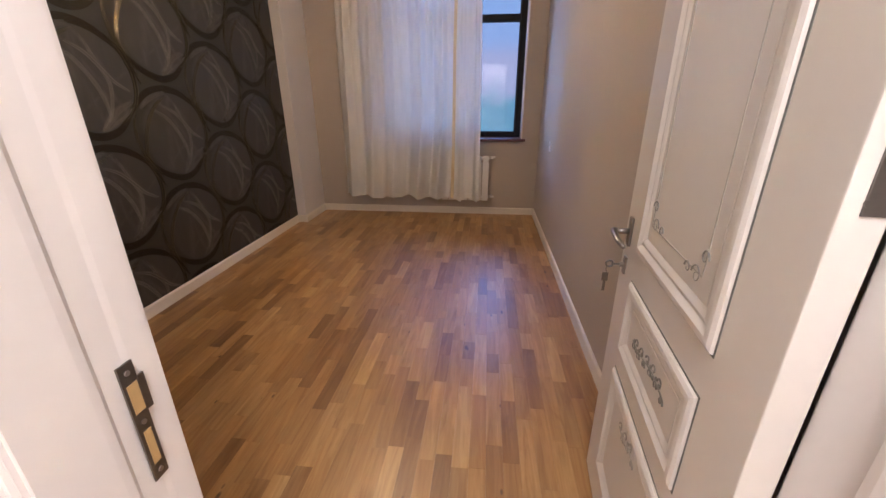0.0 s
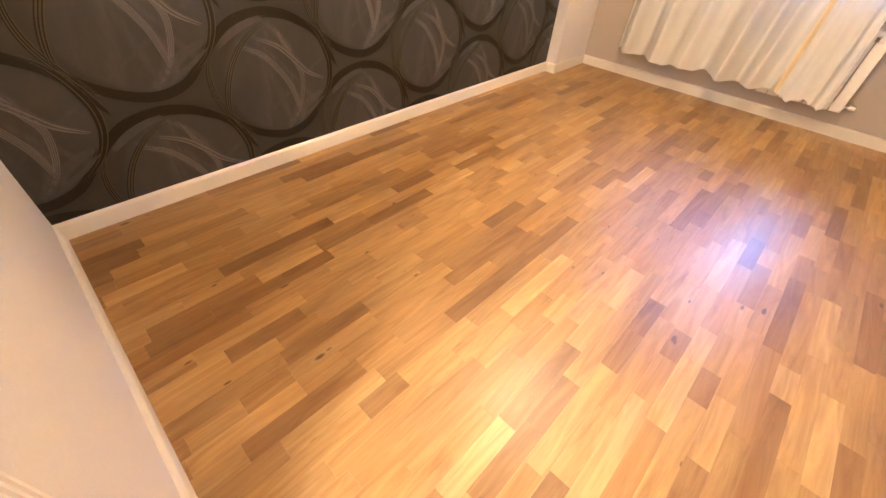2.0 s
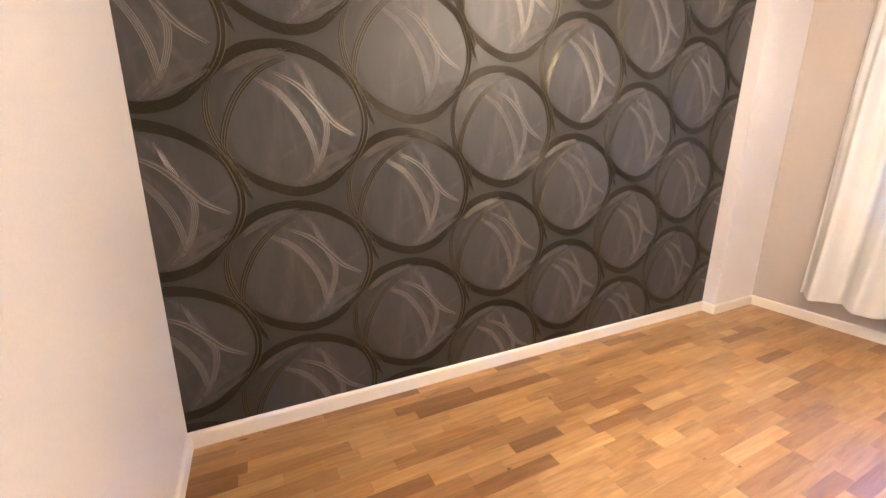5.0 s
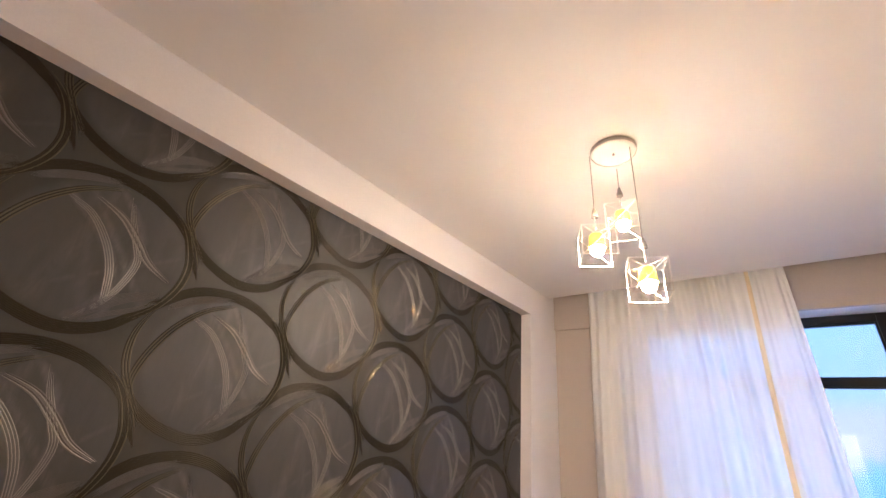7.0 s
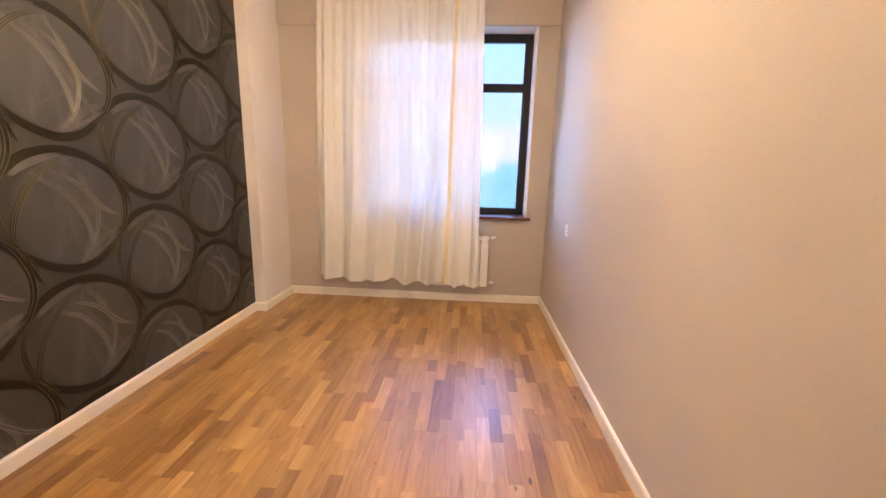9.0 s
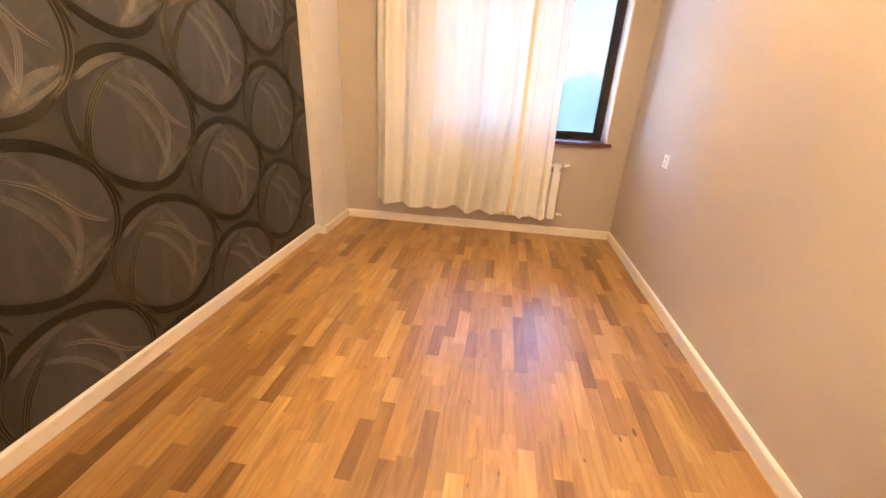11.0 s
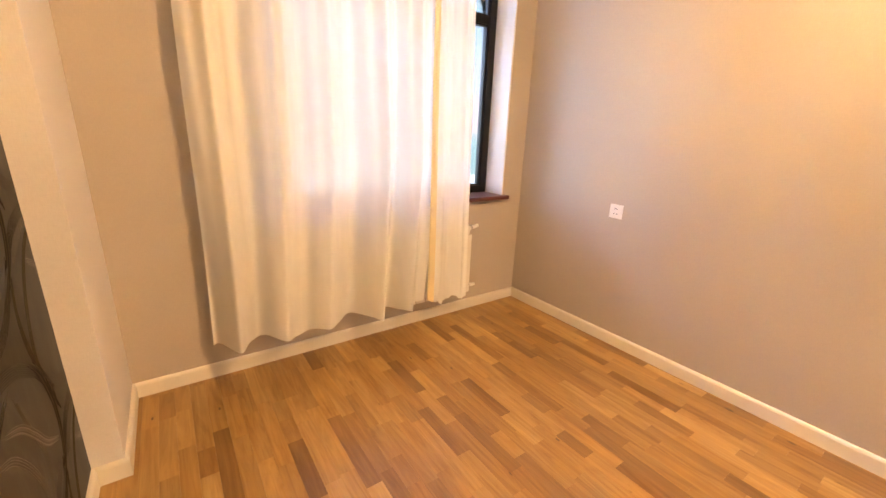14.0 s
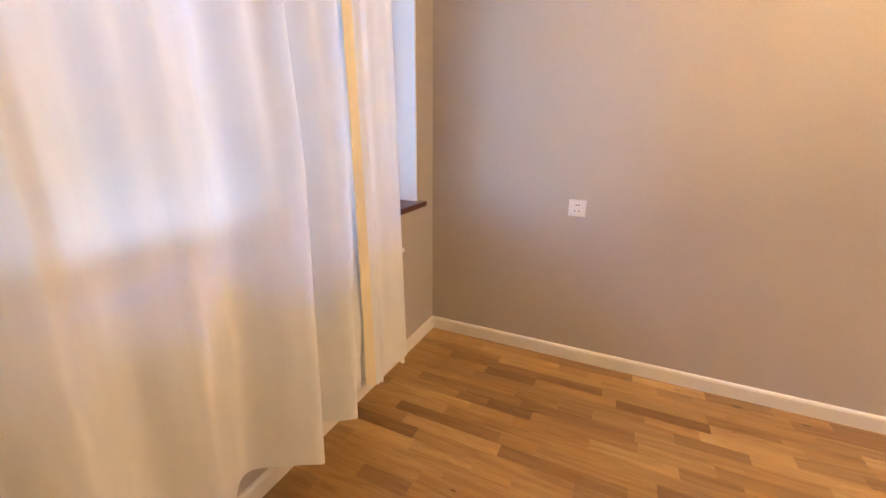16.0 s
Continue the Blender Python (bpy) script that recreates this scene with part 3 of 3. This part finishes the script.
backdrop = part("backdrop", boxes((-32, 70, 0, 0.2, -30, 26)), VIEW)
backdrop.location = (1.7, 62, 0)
tagged(backdrop, "hazy dusk sky over a rosy block and trees", "backdrop", kind="structure")
structure("ground", boxes((-400, 400, L + 0.36, 400, -6.2, -6.0)), GROUND, "dim ground outside below the window", "ground")


# ---------------------------------------------------------------- curtain
def cloth(left, right, cycles, phase, amp, nx, front=0.0, u0=0.0, u1=1.0):
    """A hanging panel between two edges, gathered into rounded folds that deepen downwards."""
    bm = bmesh.new()
    nz = 64
    rows = []
    for j in range(nz + 1):
        f = j / nz
        row = []
        for i in range(nx + 1):
            u = u0 + (u1 - u0) * i / nx
            x = left(f) + (right(f) - left(f)) * u
            w = u + 0.010 * math.sin(3.1 * f + 7 * u + phase)
            ph = cycles * w + 0.10 * math.sin(5.3 * w) + 0.05 * math.sin(14 * w + 1.0) + phase
            top = f ** 1.5
            turn = ph % 1.0
            ridge = math.cos(math.pi * turn / 0.46) if turn < 0.46 else -math.cos(math.pi * (turn - 0.46) / 0.54)
            ridge = 0.72 * ridge + 0.28 * math.asin(0.98 * ridge)
            d = (1 - 0.45 * top) * ridge + 0.07 * math.cos(4 * math.pi * ph + 1.1) + (0.06 + 0.5 * top) * math.sin(6 * math.pi * ph + 2.0 * f)
            d *= amp * (0.34 + 0.95 * (1 - f) ** 0.7) * (0.80 + 0.35 * math.sin(9 * u + 1.3)) * min(1.0, 0.55 + 4 * u, 0.35 + 12 * (1 - u))
            d += 0.003 * math.sin(21 * u + 5 * f + phase) * (1 - f)
            hem = (0.008 * math.cos(2 * math.pi * ph + 0.9) + 0.014 * math.sin(11 * u + 1) + 0.007 * math.sin(31 * u + 1) + 0.003 * math.sin(67 * u)) * max(0.0, 1 - 6 * f)
            y = 4.132 - d + 0.042 * f - front * (1 - 0.7 * f)
            lift = 0.030 * max(0.0, min(1.0, (x - 1.52) / 0.12)) if x < 1.74 and front < 0.01 else 0.0
            z = 0.234 - 0.022 * (x - 0.45) / 1.65 + hem + lift
            z += f * (HC + 0.07 - z)
            row.append(bm.verts.new((x, y, z)))
        rows.append(row)
    for a, b in zip(rows, rows[1:]):
        for i in range(nx):
            bm.faces.new((a[i], a[i + 1], b[i + 1], b[i]))
    return bm


drape = tagged(new("curtain"), "white sheer curtain in two panels hanging before the window", "curtain")
wide_left = lambda f: 0.516 - 0.050 * (1 - f) + 0.005 * math.sin(9 * f)
wide_right = lambda f: 1.826 - 0.100 * max(0.0, 1 - f / 0.34) ** 0.9
slim_left = lambda f: 1.746 + 0.046 * f + 0.004 * math.sin(8 * f)
slim_right = lambda f: 2.042 + 0.040 * (1 - f * f)
part("cloth", cloth(wide_left, wide_right, 5.2, -0.52, 0.066, 300, 0.004), VOILE, drape, smooth=True)
slim = part("cloth", cloth(slim_left, slim_right, 2.2, 0.45, 0.020, 70, 0.020), VOILE, drape, smooth=True)
part("hem", cloth(slim_left, slim_right, 2.2, 0.45, 0.020, 20, 0.0255, 0.0, 0.11), HEM, slim, "doubled cream hem", smooth=True)
part("curtain_rail", boxes((P + 0.05, W - 0.05, 4.150, 4.178, HC + 0.072, HC + 0.092), (P + 0.05, P + 0.08, 4.15, 4.178, HC + 0.09, 3.08), (W - 0.08, W - 0.05, 4.15, 4.178, HC + 0.09, 3.08)), LAMP_WHITE, drape)


# ---------------------------------------------------------------- radiator
radiator = tagged(new("radiator"), "white sectional radiator under the window behind the curtain", "radiator")
for i in range(7):
    x = 1.63 + 0.08 * i
    bm = bmesh.new()
    box(bm, x + 0.004, x + 0.076, 4.206, 4.214, 0.185, 0.640, bevel=0.003)
    box(bm, x + 0.030, x + 0.050, 4.214, 4.275, 0.195, 0.690, bevel=0.004)
    box(bm, x + 0.006, x + 0.074, 4.262, 4.272, 0.215, 0.620, bevel=0.003)
    box(bm, x + 0.010, x + 0.070, 4.222, 4.270, 0.636, 0.708, bevel=0.010)
    rod(bm, (x, 4.242, 0.222), (x + 0.08, 4.242, 0.222), 0.019, 12)
    rod(bm, (x, 4.242, 0.682), (x + 0.08, 4.242, 0.682), 0.019, 12)
    part("section", bm, RAD, radiator)
for z, name in ((0.690, "valve"), (0.205, "return_valve")):
    zz = 0.682 if z > 0.5 else 0.222
    bm = bmesh.new()
    rod(bm, (2.190, 4.242, zz), (2.205, 4.242, zz), 0.013, 12)
    tube(bm, [(2.205, 4.242, zz), (2.218, 4.242, zz + 0.002), (2.222, 4.250, zz + 0.002), (2.222, 4.298, zz + 0.002)], 0.011, 10)
    rod(bm, (2.222, 4.290, zz + 0.002), (2.222, 4.2985, zz + 0.002), 0.022, 16)
    valve = part(name, bm, STEEL, radiator, "steel radiator valve", smooth=False)
    bm = bmesh.new()
    rod(bm, (2.215, 4.240, zz + 0.004), (2.255, 4.226, zz + 0.020 if z > 0.5 else zz + 0.008), 0.015, 14, 0.012)
    part("cap", bm, PLASTIC, valve, "white plastic valve cap")
bm = bmesh.new()
box(bm, 2.188, 2.202, 4.226, 4.258, 0.664, 0.700, bevel=0.006)
part("vent_block", bm, STEEL, radiator)
for x in (1.77, 2.01):
    part("bracket", boxes((x - 0.012, x + 0.012, 4.272, 4.2995, 0.600, 0.630), bevel=0.002), RAD, radiator)


# ---------------------------------------------------------------- wall socket
socket = tagged(new("wall_socket"), "white square wall socket with four pin holes", "socket")
SY, SZ = 3.437, 0.907
plate = part("plate", boxes((W - 0.006, W - 0.0005, SY - 0.045, SY + 0.045, SZ - 0.045, SZ + 0.045), bevel=0.002), PLASTIC, socket)
part("face", boxes((W - 0.0078, W - 0.005, SY - 0.037, SY + 0.037, SZ - 0.037, SZ + 0.037), bevel=0.001), PLASTIC, socket)
for dy, dz in ((-0.007, 0.016), (0.007, 0.016), (-0.010, -0.016), (0.010, -0.016)):
    bm = bmesh.new()
    rod(bm, (W - 0.0086, SY + dy, SZ + dz), (W - 0.007, SY + dy, SZ + dz), 0.0035, 10)
    part("pin_hole", bm, SLOT, socket, "dark pin hole")


# ---------------------------------------------------------------- pendant lamp
lamp = tagged(new("pendant_lamp"), "lit pendant lamp of three white wire cubes with amber cups", "pendant lamp")
bm = bmesh.new()
lathe(bm, [(0.0005, -0.026), (0.092, -0.026), (0.104, -0.023), (0.108, -0.014), (0.108, -0.0005), (0.0005, -0.0005)], (LAMP[0], LAMP[1], HC), 48)
canopy = part("canopy", bm, LAMP_WHITE, lamp, "round white ceiling plate with a steel rim", smooth=False)
bm = bmesh.new()
lathe(bm, [(0.1085, -0.022), (0.111, -0.018), (0.111, -0.004), (0.1085, -0.001)], (LAMP[0], LAMP[1], HC), 48)
part("rim", bm, STEEL, canopy, smooth=True)
bm = bmesh.new()
rod(bm, (LAMP[0], LAMP[1], HC - 0.032), (LAMP[0], LAMP[1], HC - 0.025), 0.006, 10)
part("screw", bm, DARK_STEEL, canopy)


def cube_shade(cx, cy, cz, turn, e=0.148):
    h = e / 2
    bm = bmesh.new()
    rod(bm, (cx, cy, cz + h + 0.010), (cx, cy, HC - 0.025), 0.0022, 6)
    part("cord", bm, CORD, lamp)
    bm = bmesh.new()
    lathe(bm, [(0.003, 0.055), (0.006, 0.050), (0.016, 0.010), (0.016, 0.0), (0.003, 0.0)], (cx, cy, cz + h + 0.075), 14)
    part("cord_grip", bm, CORD, lamp, "small dark cone on the cord")
    m = Matrix.Translation((cx, cy, cz)) @ pose(0, 0, 0, 0, 0, turn)
    bm = bmesh.new()
    bmesh.ops.create_cube(bm, size=e)
    bmesh.ops.wireframe(bm, faces=bm.faces[:], thickness=0.0048, offset=0.0, use_replace=True, use_even_offset=True)
    bmesh.ops.transform(bm, matrix=m, verts=bm.verts[:])
    cage = part("wire_cube", bm, LAMP_WHITE, lamp, "white wire cube")
    c = [m @ Vector((sx * h, sy * h, sz * h)) for sz in (-1, 1) for sy in (-1, 1) for sx in (-1, 1)]
    hub = m @ Vector((0, 0, h - 0.012))
    for p, q in [(v, hub) for v in c[4:]] + [(c[0], c[5]), (c[3], c[6])]:
        bm = bmesh.new()
        rod(bm, p, q, 0.0021, 6)
        part("brace", bm, LAMP_WHITE, cage)
    bm = bmesh.new()
    lathe(bm, [(0.012, 0.060), (0.030, 0.056), (0.034, 0.046), (0.038, -0.012), (0.0355, -0.012), (0.031, 0.044), (0.027, 0.052), (0.012, 0.056)], (cx, cy, cz), 24)
    part("cup", bm, AMBER_GLASS, lamp, "amber glass cup", smooth=True)
    bm = bmesh.new()
    lathe(bm, [(0.003, 0.052), (0.013, 0.050), (0.013, 0.020), (0.020, 0.008), (0.028, -0.012), (0.029, -0.026), (0.024, -0.042), (0.012, -0.052), (0.002, -0.054)], (cx, cy, cz), 20)
    part("bulb", bm, BULB, lamp, "lit warm bulb", smooth=True)


cube_shade(1.325, 2.065, 2.420, 28)
cube_shade(1.405, 2.240, 2.612, 12)
cube_shade(1.512, 2.095, 2.228, 20)

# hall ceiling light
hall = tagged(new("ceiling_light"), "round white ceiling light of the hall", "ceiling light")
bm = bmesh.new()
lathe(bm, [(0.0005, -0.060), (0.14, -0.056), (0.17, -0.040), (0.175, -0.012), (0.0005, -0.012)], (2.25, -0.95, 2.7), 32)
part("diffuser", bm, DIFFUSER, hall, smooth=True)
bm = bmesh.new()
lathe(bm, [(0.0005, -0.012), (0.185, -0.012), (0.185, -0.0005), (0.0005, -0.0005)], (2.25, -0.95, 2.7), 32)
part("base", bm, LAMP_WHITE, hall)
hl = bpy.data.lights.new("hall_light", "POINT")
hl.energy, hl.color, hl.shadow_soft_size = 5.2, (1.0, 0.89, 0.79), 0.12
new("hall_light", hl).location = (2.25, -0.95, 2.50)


# ---------------------------------------------------------------- circle wallpaper
paper = structure("wallpaper", boxes((-0.002, 0.0, 0.0, Y1, 0.0, H1)), PAPER, "dark taupe wallpaper with brushed overlapping circles", "wallpaper")


def stroke(bm, path, width, n, h0, mats, thick=0.0045, fray=0.08, steps=24):
    """A brush stroke of n fine ridges; path gives (u, v) for 0..1, width the spread along it."""
    rnd = random.Random(int(h0 * 1e7) + n)
    for k in range(n):
        off = (k + 0.5) / n - 0.5
        a, b = rnd.uniform(0, fray), 1 - rnd.uniform(0, fray)
        prev = None
        for i in range(steps + 1):
            t = a + (b - a) * i / steps
            p, q = Vector(path(t)), Vector(path(t + 0.005))
            d = (q - p).normalized()
            nrm = Vector((-d.y, d.x))
            c = p + nrm * off * width(t)
            w = thick * (0.25 + 0.75 * min(1.0, 5 * i / steps, 5 * (1 - i / steps))) / 2
            cur = [bm.verts.new((h0, c.x - nrm.x * w, c.y - nrm.y * w)), bm.verts.new((h0 + 0.0007, c.x, c.y)), bm.verts.new((h0, c.x + nrm.x * w, c.y + nrm.y * w))]
            if prev:
                for m in (0, 1):
                    f = bm.faces.new((prev[m], prev[m + 1], cur[m + 1], cur[m]))
                    f.material_index = mats[k % len(mats)]
            prev = cur


def through_points(*pts):
    """A smooth path through the given points."""
    pts = [Vector(p) for p in pts]
    ext = [2 * pts[0] - pts[1]] + pts + [2 * pts[-1] - pts[-2]]

    def path(t):
        x = max(0.0, min(t, 1.02)) * (len(pts) - 1)
        i = min(int(x), len(pts) - 2)
        f = x - i
        a, b, c, d = ext[i:i + 4]
        return 0.5 * (2 * b + (c - a) * f + (2 * a - 5 * b + 4 * c - d) * f ** 2 + (3 * b - a - 3 * c + d) * f ** 3)
    return path


def motif():
    bm = bmesh.new()
    h = 0.0001
    lens = lambda w0, w1: (lambda t: w0 + (w1 - w0) * math.sin(math.pi * max(0.0, min(1.0, t))))
    dark, pair, lite, faint = [0], [0, 3], [1], [2]
    solid = [0, 0, 3, 0]
    tp = through_points
    strokes = [
        # broad dark brush bands over and under the disc
        (tp((-0.405, 0.100), (-0.350, 0.167), (-0.283, 0.236), (-0.202, 0.284), (-0.070, 0.303), (0.043, 0.282), (0.121, 0.242), (0.174, 0.204), (0.232, 0.134)), lens(0.016, 0.044), 7, dark, 0.0058),
        (tp((-0.325, -0.115), (-0.282, -0.180), (-0.189, -0.246), (-0.056, -0.286), (0.071, -0.256), (0.163, -0.172), (0.222, -0.085)), lens(0.016, 0.042), 7, dark, 0.0056),
        # fine ringed lines down both sides
        (tp((-0.020, 0.272), (-0.149, 0.214), (-0.237, 0.129), (-0.289, 0.040), (-0.317, -0.044), (-0.322, -0.111), (-0.296, -0.170)), lens(0.018, 0.030), 6, pair, 0.0036),
        (tp((-0.335, 0.170), (-0.364, 0.093), (-0.370, 0.022), (-0.356, -0.051), (-0.322, -0.123), (-0.282, -0.185), (-0.230, -0.252)), lens(0.014, 0.028), 6, pair, 0.0036),
        (tp((0.130, 0.262), (0.195, 0.197), (0.238, 0.111), (0.257, 0.030), (0.244, -0.063), (0.190, -0.157), (0.097, -0.236)), lens(0.014, 0.034), 7, solid, 0.0044),
        (tp((0.172, 0.250), (0.214, 0.200), (0.262, 0.120), (0.292, 0.050)), lens(0.008, 0.016), 3, pair, 0.0034),
        # barbs where the lines fork
        (tp((-0.299, -0.173), (-0.277, -0.242), (-0.248, -0.310)), lens(0.006, 0.014), 3, dark, 0.0038), (tp((0.248, 0.111), (0.271, 0.072), (0.302, 0.002)), lens(0.006, 0.012), 3, dark, 0.0036),
        # silvery crossing strokes
        (tp((-0.190, 0.167), (-0.106, 0.127), (-0.032, 0.040), (0.012, -0.050), (0.032, -0.141), (0.036, -0.190)), lens(0.020, 0.030), 4, lite, 0.0040),
        (tp((-0.014, 0.250), (0.011, 0.169), (0.050, 0.080), (0.083, 0.002), (0.070, -0.089), (0.032, -0.180), (-0.046, -0.266)), lens(0.012, 0.028), 4, lite, 0.0038),
        (tp((-0.131, 0.208), (-0.020, 0.155), (0.057, 0.080), (0.122, 0.008), (0.214, -0.046)), lens(0.014, 0.032), 4, [1, 2], 0.0066),
        (tp((-0.046, -0.266), (0.019, -0.200), (0.097, -0.143), (0.200, -0.101)), lens(0.022, 0.042), 8, faint, 0.0036),
        (tp((-0.020, -0.262), (0.060, -0.215), (0.130, -0.180), (0.205, -0.125)), lens(0.010, 0.020), 4, faint, 0.0036),
        # broad quiet strokes along the rim and across the disc
        (tp((-0.300, 0.182), (-0.237, 0.226), (-0.155, 0.262), (-0.052, 0.286)), lens(0.018, 0.034), 8, faint, 0.0034),
    ]
    for path, width, n, mats, thick in strokes:
        h += 0.00006
        stroke(bm, path, width, n, h, mats, thick)
    return bm


STROKES = [STROKE_DARK, STROKE_LIGHT, STROKE_FAINT, STROKE_BRONZE]
whole = None
R = 0.41
for col in range(-1, 8):
    for row in range(-3, 3):
        cy, cz = CY0 + col * CU, CZ0 + row * CV + (CV / 2 if col % 2 else 0)
        if cy + R < 0.01 or cy - R > Y1 - 0.01 or cz + R < 0.09 or cz - R > H1 - 0.01:
            continue
        inside = cy - R > 0 and cy + R < Y1 and cz - R > 0.081 and cz + R < H1
        if inside and whole is not None:
            ob = new("circle_motif", whole)
            ob.parent = paper
            ob.location = (0, cy, cz)
            continue
        bm = motif()
        if not inside:
            for co, no in (((0, -cy + 0.001, 0), (0, -1, 0)), ((0, Y1 - cy - 0.001, 0), (0, 1, 0)), ((0, 0, 0.081 - cz), (0, 0, -1)), ((0, 0, H1 - cz - 0.001), (0, 0, 1))):
                bmesh.ops.bisect_plane(bm, geom=bm.verts[:] + bm.edges[:] + bm.faces[:], plane_co=co, plane_no=no, clear_outer=True)
            if not bm.faces:
                bm.free()
                continue
        ob = part("circle_motif", bm, STROKES, paper)
        ob.location = (0, cy, cz)
        if inside:
            whole = ob.data


# ---------------------------------------------------------------- parquet staves, last
SW = 0.0665
LENGTHS = (0.16, 0.22, 0.28, 0.34, 0.40, 0.46, 0.52)


def stave_verts(x0, x1, y0, y1):
    g, c = 0.00004, 0.00016
    xs0, xs1, ys0, ys1 = x0 + g, x1 - g, y0 + g, y1 - g
    low = [(xs0, ys0, -0.0040), (xs1, ys0, -0.0040), (xs1, ys1, -0.0040), (xs0, ys1, -0.0040)]
    mid = [(x, y, -0.0007) for x, y, _ in low]
    top = [(xs0 + c, ys0 + c, 0.0), (xs1 - c, ys0 + c, 0.0), (xs1 - c, ys1 - c, 0.0), (xs0 + c, ys1 - c, 0.0)]
    return low + mid + top


def stave_faces(o):
    f = [(o + 8, o + 9, o + 10, o + 11)]
    for r in (0, 4):
        for k in range(4):
            f.append((o + r + k, o + r + (k + 1) % 4, o + r + 4 + (k + 1) % 4, o + r + 4 + k))
    return f


shared = {}
rest_v, rest_f = [], []
rnd = random.Random(11)
singles = 0
for c in range(int(W / SW) + 1):
    x0, x1 = c * SW, min(W, (c + 1) * SW)
    y = -0.09
    y_next = y + rnd.uniform(0.08, 0.5)
    while y < L - 0.001:
        n = y_next - y
        full = abs(x1 - x0 - SW) < 1e-6
        key = round(n, 3)
        if full and key in LENGTHS and 0.25 < y + n / 2 < 2.75 and singles < 300:
            if key not in shared:
                me = bpy.data.meshes.new("stave")
                me.from_pydata(stave_verts(-SW / 2, SW / 2, -key / 2, key / 2), [], stave_faces(0))
                me.materials.append(STAVE)
                shared[key] = me
            ob = new("stave", shared[key])
            ob.parent = floor
            ob.location = ((x0 + x1) / 2, y + n / 2, 0)
            singles += 1
        else:
            o = len(rest_v)
            rest_v += stave_verts(x0, x1, y, y + n)
            rest_f += stave_faces(o)
        y = y_next
        y_next = min(L, y + rnd.choice(LENGTHS))
me = bpy.data.meshes.new("staves")
me.from_pydata(rest_v, [], rest_f)
me.materials.append(STAVE_REST)
ob = new("staves", me)
ob.parent = floor
tagged(ob, kind="stuff")
